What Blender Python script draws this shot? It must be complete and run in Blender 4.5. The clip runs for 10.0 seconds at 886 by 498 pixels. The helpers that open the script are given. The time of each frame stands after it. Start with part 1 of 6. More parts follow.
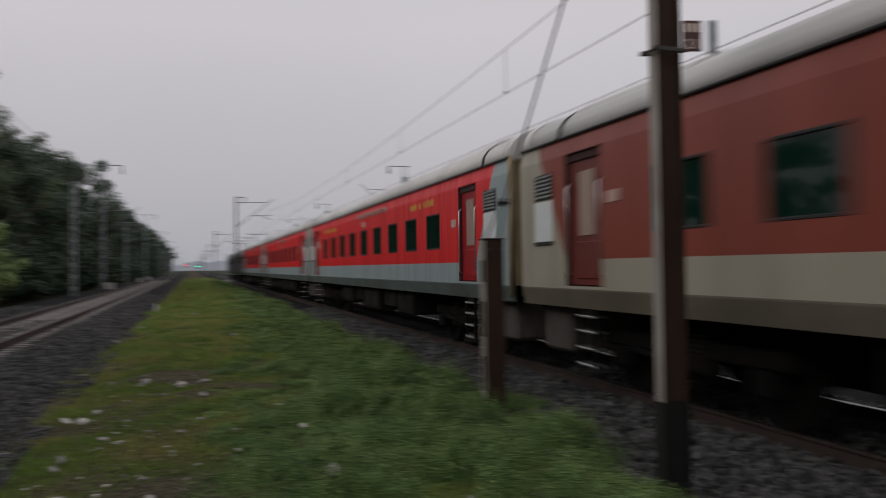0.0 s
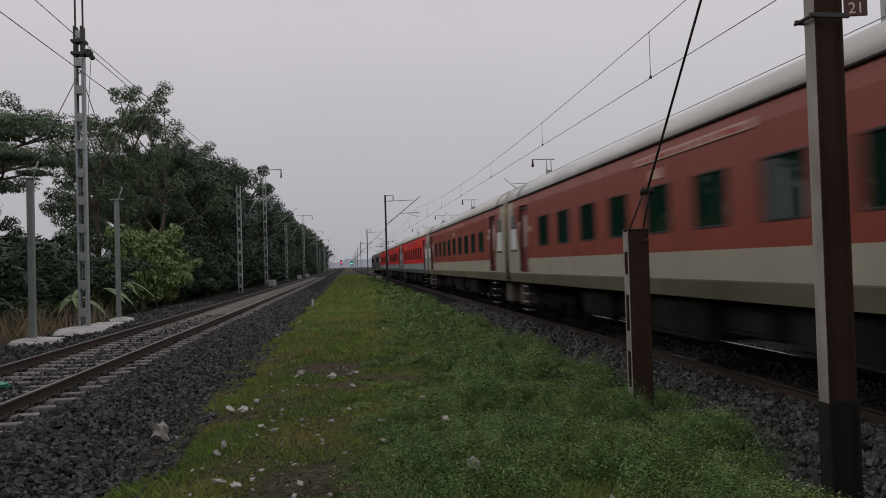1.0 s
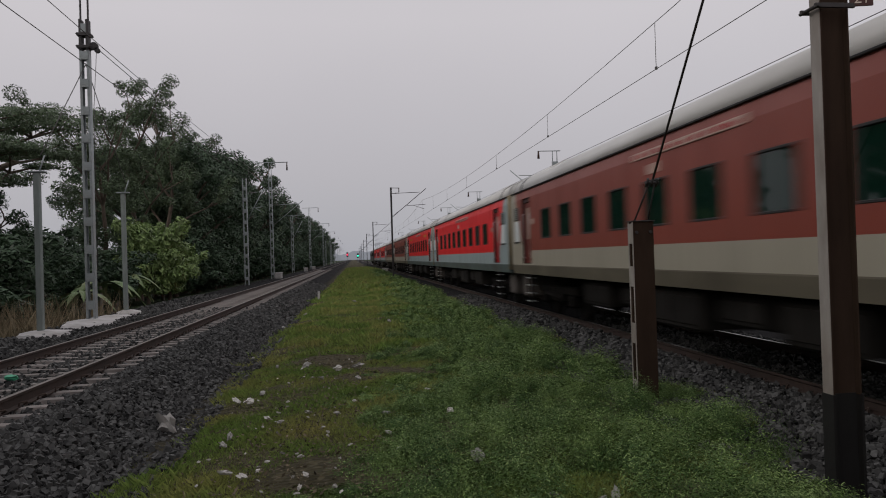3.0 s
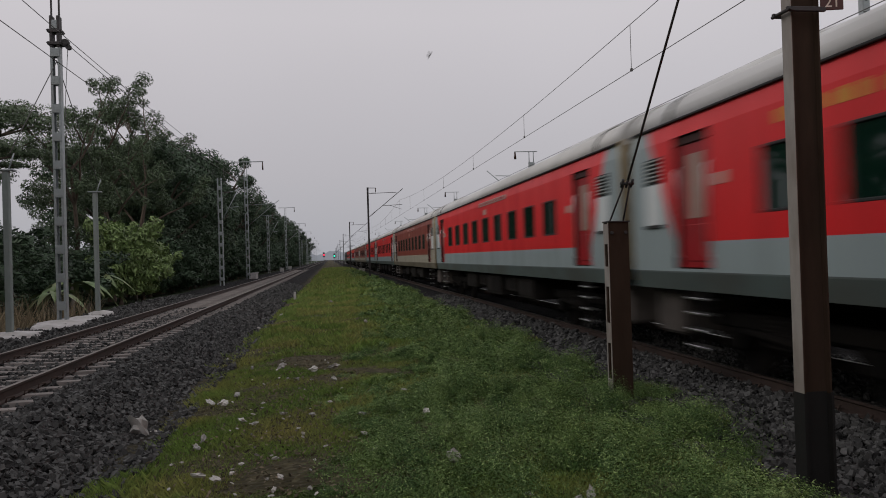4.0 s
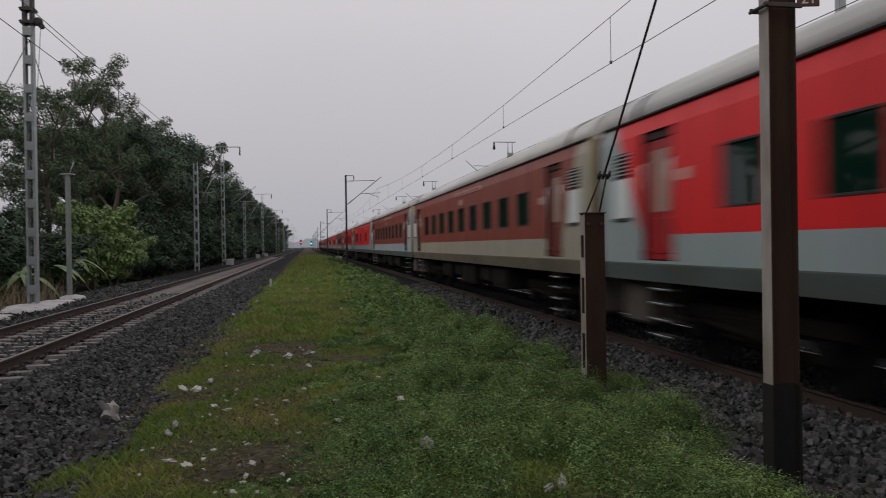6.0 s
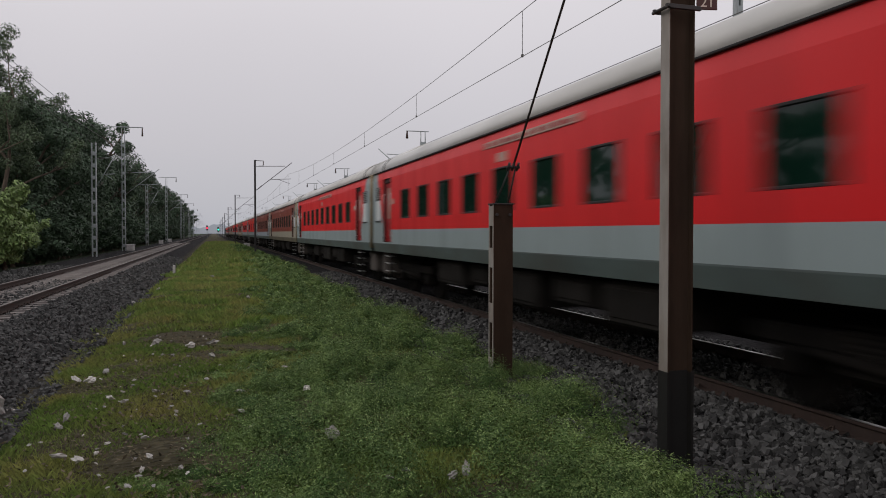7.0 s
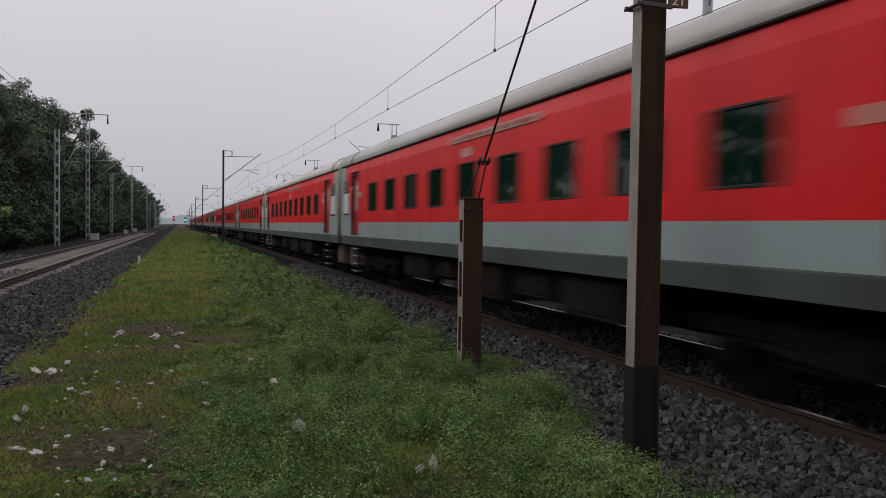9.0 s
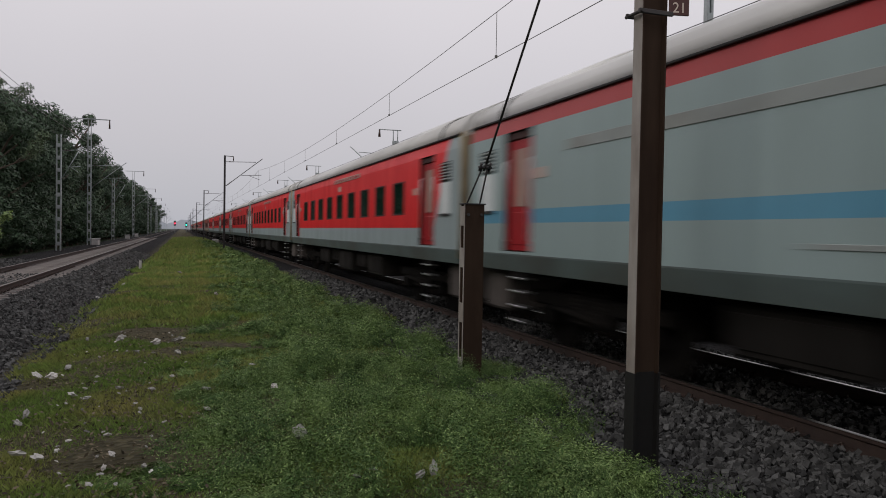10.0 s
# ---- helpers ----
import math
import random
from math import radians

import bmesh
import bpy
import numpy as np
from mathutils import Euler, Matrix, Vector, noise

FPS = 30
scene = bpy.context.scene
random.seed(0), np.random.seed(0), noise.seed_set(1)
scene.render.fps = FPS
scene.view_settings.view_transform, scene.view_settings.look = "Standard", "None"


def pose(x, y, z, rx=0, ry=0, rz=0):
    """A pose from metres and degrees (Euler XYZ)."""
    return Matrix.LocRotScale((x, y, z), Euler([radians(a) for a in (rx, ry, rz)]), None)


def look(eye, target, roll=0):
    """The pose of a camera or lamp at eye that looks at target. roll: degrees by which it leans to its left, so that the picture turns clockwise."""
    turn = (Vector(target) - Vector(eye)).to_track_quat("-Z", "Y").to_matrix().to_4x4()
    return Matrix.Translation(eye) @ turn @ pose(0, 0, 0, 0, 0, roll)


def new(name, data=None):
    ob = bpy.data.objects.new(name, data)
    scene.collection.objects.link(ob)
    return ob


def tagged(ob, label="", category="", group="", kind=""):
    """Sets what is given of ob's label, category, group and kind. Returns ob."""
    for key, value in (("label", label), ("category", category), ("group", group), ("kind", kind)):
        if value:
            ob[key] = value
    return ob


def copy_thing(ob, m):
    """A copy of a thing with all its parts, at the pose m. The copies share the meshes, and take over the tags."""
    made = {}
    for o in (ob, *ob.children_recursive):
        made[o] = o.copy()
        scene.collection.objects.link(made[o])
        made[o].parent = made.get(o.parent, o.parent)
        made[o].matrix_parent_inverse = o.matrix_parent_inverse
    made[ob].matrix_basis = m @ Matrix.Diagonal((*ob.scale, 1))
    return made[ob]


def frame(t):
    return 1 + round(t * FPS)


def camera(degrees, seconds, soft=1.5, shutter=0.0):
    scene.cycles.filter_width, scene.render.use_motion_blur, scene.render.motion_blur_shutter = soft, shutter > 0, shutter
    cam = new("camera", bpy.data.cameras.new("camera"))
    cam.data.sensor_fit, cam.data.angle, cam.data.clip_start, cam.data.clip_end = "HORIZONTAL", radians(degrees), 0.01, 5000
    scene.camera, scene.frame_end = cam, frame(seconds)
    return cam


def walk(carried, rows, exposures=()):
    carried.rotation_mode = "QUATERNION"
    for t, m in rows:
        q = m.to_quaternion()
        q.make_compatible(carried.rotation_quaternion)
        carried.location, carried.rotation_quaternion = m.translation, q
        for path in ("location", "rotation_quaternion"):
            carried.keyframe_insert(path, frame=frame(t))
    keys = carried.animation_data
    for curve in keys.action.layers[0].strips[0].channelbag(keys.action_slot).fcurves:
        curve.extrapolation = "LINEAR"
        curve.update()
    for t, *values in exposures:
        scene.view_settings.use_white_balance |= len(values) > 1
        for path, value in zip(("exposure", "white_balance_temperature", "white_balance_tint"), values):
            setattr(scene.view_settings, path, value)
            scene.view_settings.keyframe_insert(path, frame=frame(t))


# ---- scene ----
cam = camera(61.23, 10.0, soft=0.95, shutter=0.42)
PATH = [
    (0.0, pose(-0.124, -0.038, 1.693, 91.32, 0.78, -18.52)),
    (0.1, pose(-0.146, -0.019, 1.690, 91.50, 1.03, -14.54)),
    (0.2, pose(-0.156, -0.031, 1.690, 91.78, 0.99, -10.76)),
    (0.3, pose(-0.107, -0.026, 1.684, 91.91, 1.28, -7.64)),
    (0.4, pose(-0.085, -0.022, 1.693, 91.95, 1.36, -5.44)),
    (0.5, pose(-0.067, 0.023, 1.688, 91.85, 1.72, -4.59)),
    (0.7, pose(-0.036, 0.006, 1.678, 91.70, 1.56, -5.40)),
    (1.0, pose(-0.018, 0.012, 1.678, 91.14, 1.66, -7.30)),
    (1.5, pose(-0.015, 0.015, 1.679, 90.57, 1.89, -6.25)),
    (2.0, pose(-0.009, 0.009, 1.680, 90.40, 1.79, -5.45)),
    (2.2, pose(-0.008, 0.008, 1.680, 90.40, 1.79, -5.40)),
    (3.3, pose(0.000, 0.000, 1.680, 90.60, 1.80, -7.54)),
    (3.5, pose(0.000, -0.000, 1.680, 90.60, 1.80, -7.89)),
    (4.0, pose(0.008, 0.015, 1.680, 90.51, 1.77, -8.60)),
    (4.5, pose(-0.001, 0.020, 1.677, 90.21, 1.83, -8.87)),
    (5.0, pose(-0.003, 0.016, 1.678, 90.01, 1.59, -8.78)),
    (5.2, pose(-0.008, 0.011, 1.675, 90.10, 1.52, -8.77)),
    (6.3, pose(0.033, 0.026, 1.671, 89.38, 0.08, -12.56)),
    (6.5, pose(0.041, 0.034, 1.674, 89.20, -0.04, -15.09)),
    (7.0, pose(0.048, 0.025, 1.671, 88.76, -0.04, -17.04)),
    (7.5, pose(0.045, 0.027, 1.668, 88.30, -0.36, -18.51)),
    (8.0, pose(0.056, 0.038, 1.669, 88.11, -0.62, -19.31)),
    (8.5, pose(0.049, 0.038, 1.669, 88.08, -0.74, -19.35)),
    (9.0, pose(0.054, 0.046, 1.667, 88.31, -0.83, -19.33)),
    (9.5, pose(0.050, 0.042, 1.668, 88.46, -0.91, -19.36)),
    (10.0, pose(0.048, 0.034, 1.667, 88.75, -0.99, -19.26)),
]
walk(cam, PATH, [(0.0, 0.0), (5.2, 0.0), (6.3, 0.14), (7.2, 0.27), (10.0, 0.26)])

# ---- light: dull overcast evening ----
world = bpy.data.worlds.new("overcast_evening")
scene.world = world
world.use_nodes = True


def build_sky():
    nt = world.node_tree
    nt.nodes.clear()
    out = nt.nodes.new("ShaderNodeOutputWorld")
    bg = nt.nodes.new("ShaderNodeBackground")
    sky = nt.nodes.new("ShaderNodeTexSky")
    sky.sky_type = "NISHITA"
    sky.sun_disc = False
    sky.sun_elevation = radians(9)
    sky.sun_rotation = radians(-110)
    coord = nt.nodes.new("ShaderNodeTexCoord")
    sep = nt.nodes.new("ShaderNodeSeparateXYZ")
    ramp = nt.nodes.new("ShaderNodeValToRGB")
    nt.links.new(coord.outputs["Generated"], sep.inputs[0])
    nt.links.new(sep.outputs["Z"], ramp.inputs[0])
    e = ramp.color_ramp.elements
    e[0].position, e[0].color = 0.0, (0.345, 0.35, 0.39, 1)
    e[1].position, e[1].color = 1.0, (0.54, 0.53, 0.56, 1)
    a = ramp.color_ramp.elements.new(0.11)
    a.color = (0.425, 0.41, 0.44, 1)
    b = ramp.color_ramp.elements.new(0.30)
    b.color = (0.535, 0.51, 0.535, 1)
    scale = nt.nodes.new("ShaderNodeMixRGB")
    scale.blend_type = "MULTIPLY"
    scale.inputs[0].default_value = 1.0
    scale.inputs[2].default_value = (0.06, 0.06, 0.06, 1)
    nt.links.new(sky.outputs[0], scale.inputs[1])
    cloud = nt.nodes.new("ShaderNodeTexNoise")
    cloud.inputs["Scale"].default_value = 2.2
    cloud.inputs["Detail"].default_value = 3
    nt.links.new(coord.outputs["Generated"], cloud.inputs["Vector"])
    soft = nt.nodes.new("ShaderNodeMapRange")
    soft.inputs[3].default_value, soft.inputs[4].default_value = 0.94, 1.06
    nt.links.new(cloud.outputs[0], soft.inputs[0])
    veil = nt.nodes.new("ShaderNodeMixRGB")
    veil.blend_type = "MULTIPLY"
    veil.inputs[0].default_value = 1.0
    nt.links.new(ramp.outputs[0], veil.inputs[1])
    nt.links.new(soft.outputs[0], veil.inputs[2])
    mix = nt.nodes.new("ShaderNodeMixRGB")
    mix.inputs[0].default_value = 0.93
    nt.links.new(scale.outputs[0], mix.inputs[1])
    nt.links.new(veil.outputs[0], mix.inputs[2])
    nt.links.new(mix.outputs[0], bg.inputs[0])
    bg.inputs[1].default_value = 1.17
    nt.links.new(bg.outputs[0], out.inputs[0])


build_sky()
sun = new("sun", bpy.data.lights.new("sun", "SUN"))
sun.data.energy = 0.6
sun.data.angle = radians(30)
sun.data.color = (1.0, 0.93, 0.88)
sun.matrix_world = look((-40, -18, 25), (0, 0, 0))


# ---- materials ----
def material(name, colour, rough=0.7, metal=0.0, grain=0.12, scale=6.0, bump=0.0, dirt=None, dirt_amount=0.0, dirt_scale=1.2,
             spec=0.5, stretch=(1, 1, 1), vary=0.0, island=0.0):
    """A procedural surface: base colour broken by fine grain, broad stains in a second colour and a relief."""
    m = bpy.data.materials.new(name)
    m.use_nodes = True
    nt = m.node_tree
    p = nt.nodes["Principled BSDF"]
    p.inputs["Roughness"].default_value = rough
    p.inputs["Metallic"].default_value = metal
    p.inputs["Specular IOR Level"].default_value = spec
    coord = nt.nodes.new("ShaderNodeTexCoord")
    mapping = nt.nodes.new("ShaderNodeMapping")
    mapping.inputs["Scale"].default_value = stretch
    nt.links.new(coord.outputs["Object"], mapping.inputs[0])
    fine = nt.nodes.new("ShaderNodeTexNoise")
    fine.inputs["Scale"].default_value = scale
    fine.inputs["Detail"].default_value = 6
    nt.links.new(mapping.outputs[0], fine.inputs["Vector"])
    tone = nt.nodes.new("ShaderNodeMapRange")
    tone.inputs[3].default_value, tone.inputs[4].default_value = 1 - 2 * grain, 1 + 2 * grain
    nt.links.new(fine.outputs[0], tone.inputs[0])
    mul = nt.nodes.new("ShaderNodeMixRGB")
    mul.blend_type = "MULTIPLY"
    mul.inputs[0].default_value = 1
    mul.inputs[1].default_value = (*colour, 1)
    nt.links.new(tone.outputs[0], mul.inputs[2])
    last = mul.outputs[0]
    if dirt:
        broad = nt.nodes.new("ShaderNodeTexNoise")
        broad.inputs["Scale"].default_value = dirt_scale
        broad.inputs["Detail"].default_value = 4
        nt.links.new(mapping.outputs[0], broad.inputs["Vector"])
        mask = nt.nodes.new("ShaderNodeMapRange")
        mask.inputs[1].default_value, mask.inputs[2].default_value = 0.42, 0.68
        mask.inputs[4].default_value = dirt_amount
        nt.links.new(broad.outputs[0], mask.inputs[0])
        mixd = nt.nodes.new("ShaderNodeMixRGB")
        mixd.inputs[2].default_value = (*dirt, 1)
        nt.links.new(mask.outputs[0], mixd.inputs[0])
        nt.links.new(last, mixd.inputs[1])
        last = mixd.outputs[0]
    if vary or island:
        if island:
            src = nt.nodes.new("ShaderNodeNewGeometry").outputs["Random Per Island"]
        else:
            src = nt.nodes.new("ShaderNodeObjectInfo").outputs["Random"]
        rng = nt.nodes.new("ShaderNodeMapRange")
        rng.inputs[3].default_value, rng.inputs[4].default_value = 1 - (vary or island), 1 + (vary or island)
        nt.links.new(src, rng.inputs[0])
        mv = nt.nodes.new("ShaderNodeMixRGB")
        mv.blend_type = "MULTIPLY"
        mv.inputs[0].default_value = 1
        nt.links.new(last, mv.inputs[1])
        nt.links.new(rng.outputs[0], mv.inputs[2])
        last = mv.outputs[0]
    nt.links.new(last, p.inputs["Base Color"])
    if bump:
        b = nt.nodes.new("ShaderNodeBump")
        b.inputs["Strength"].default_value = bump
        b.inputs["Distance"].default_value = 0.02
        nt.links.new(fine.outputs[0], b.inputs["Height"])
        nt.links.new(b.outputs[0], p.inputs["Normal"])
    return m


def paintwork(name, upper, lower, band=1.76, top_band=None, stripe=None, end_curve=True, start=9.42, slope=0.52):
    """Coach paint: upper colour, lower colour under a waist line, the lower colour sweeping up over the coach ends."""
    m = bpy.data.materials.new(name)
    m.use_nodes = True
    nt = m.node_tree
    p = nt.nodes["Principled BSDF"]
    p.inputs["Roughness"].default_value = 0.38
    coord = nt.nodes.new("ShaderNodeTexCoord")
    sep = nt.nodes.new("ShaderNodeSeparateXYZ")
    nt.links.new(coord.outputs["Object"], sep.inputs[0])

    def math_node(op, a, b=None, c=None):
        n = nt.nodes.new("ShaderNodeMath")
        n.operation = op
        for i, v in enumerate((a, b, c)):
            if v is None:
                continue
            if isinstance(v, (int, float)):
                n.inputs[i].default_value = v
            else:
                nt.links.new(v, n.inputs[i])
        return n.outputs[0]

    y, z = sep.outputs["Y"], sep.outputs["Z"]
    ay = math_node("ABSOLUTE", y)
    if end_curve:
        # the boundary leans: it starts beside the door at the waist and nears the coach end under the roof
        lean = math_node("MULTIPLY", math_node("SUBTRACT", z, band), slope)
        limit = math_node("ADD", math_node("MINIMUM", lean, 1.5), start)
        inside = math_node("LESS_THAN", ay, limit)
    else:
        inside = 1.0
    above = math_node("GREATER_THAN", z, band)
    mask = math_node("MULTIPLY", above, inside)
    mix = nt.nodes.new("ShaderNodeMixRGB")
    nt.links.new(mask, mix.inputs[0])
    mix.inputs[1].default_value = (*lower, 1)
    mix.inputs[2].default_value = (*upper, 1)
    last = mix.outputs[0]
    for lo, hi, col in ([top_band] if top_band else []) + ([stripe] if stripe else []):
        sel = math_node("MULTIPLY", math_node("GREATER_THAN", z, lo), math_node("LESS_THAN", z, hi))
        mx = nt.nodes.new("ShaderNodeMixRGB")
        nt.links.new(sel, mx.inputs[0])
        nt.links.new(last, mx.inputs[1])
        mx.inputs[2].default_value = (*col, 1)
        last = mx.outputs[0]
    # streaks of grime running down, and road dust in broad patches
    mp = nt.nodes.new("ShaderNodeMapping")
    mp.inputs["Scale"].default_value = (1, 2.4, 0.28)
    nt.links.new(coord.outputs["Object"], mp.inputs[0])
    info = nt.nodes.new("ShaderNodeObjectInfo")
    shift = nt.nodes.new("ShaderNodeCombineXYZ")
    nt.links.new(math_node("MULTIPLY", info.outputs["Random"], 37.0), shift.inputs[0])
    nt.links.new(shift.outputs[0], mp.inputs["Location"])
    n1 = nt.nodes.new("ShaderNodeTexNoise")
    n1.inputs["Scale"].default_value = 1.6
    n1.inputs["Detail"].default_value = 7
    nt.links.new(mp.outputs[0], n1.inputs["Vector"])
    mk = nt.nodes.new("ShaderNodeMapRange")
    mk.inputs[1].default_value, mk.inputs[2].default_value, mk.inputs[4].default_value = 0.45, 0.78, 0.36
    nt.links.new(n1.outputs[0], mk.inputs[0])
    dm = nt.nodes.new("ShaderNodeMixRGB")
    dm.blend_type = "MULTIPLY"
    nt.links.new(mk.outputs[0], dm.inputs[0])
    nt.links.new(last, dm.inputs[1])
    dm.inputs[2].default_value = (0.42, 0.38, 0.34, 1)
    nt.links.new(dm.outputs[0], p.inputs["Base Color"])
    rr = nt.nodes.new("ShaderNodeMapRange")
    rr.inputs[3].default_value, rr.inputs[4].default_value = 0.25, 0.6
    nt.links.new(n1.outputs[0], rr.inputs[0])
    nt.links.new(rr.outputs[0], p.inputs["Roughness"])
    return m


def glow(name, colour, strength):
    m = bpy.data.materials.new(name)
    m.use_nodes = True
    p = m.node_tree.nodes["Principled BSDF"]
    p.inputs["Base Color"].default_value = (*colour, 1)
    p.inputs["Emission Color"].default_value = (*colour, 1)
    p.inputs["Emission Strength"].default_value = strength
    return m


def glass(name, colour, transmission, rough=0.04):
    m = bpy.data.materials.new(name)
    m.use_nodes = True
    p = m.node_tree.nodes["Principled BSDF"]
    p.inputs["Base Color"].default_value = (*colour, 1)
    p.inputs["Roughness"].default_value = rough
    p.inputs["Transmission Weight"].default_value = transmission
    p.inputs["IOR"].default_value = 1.38
    return m


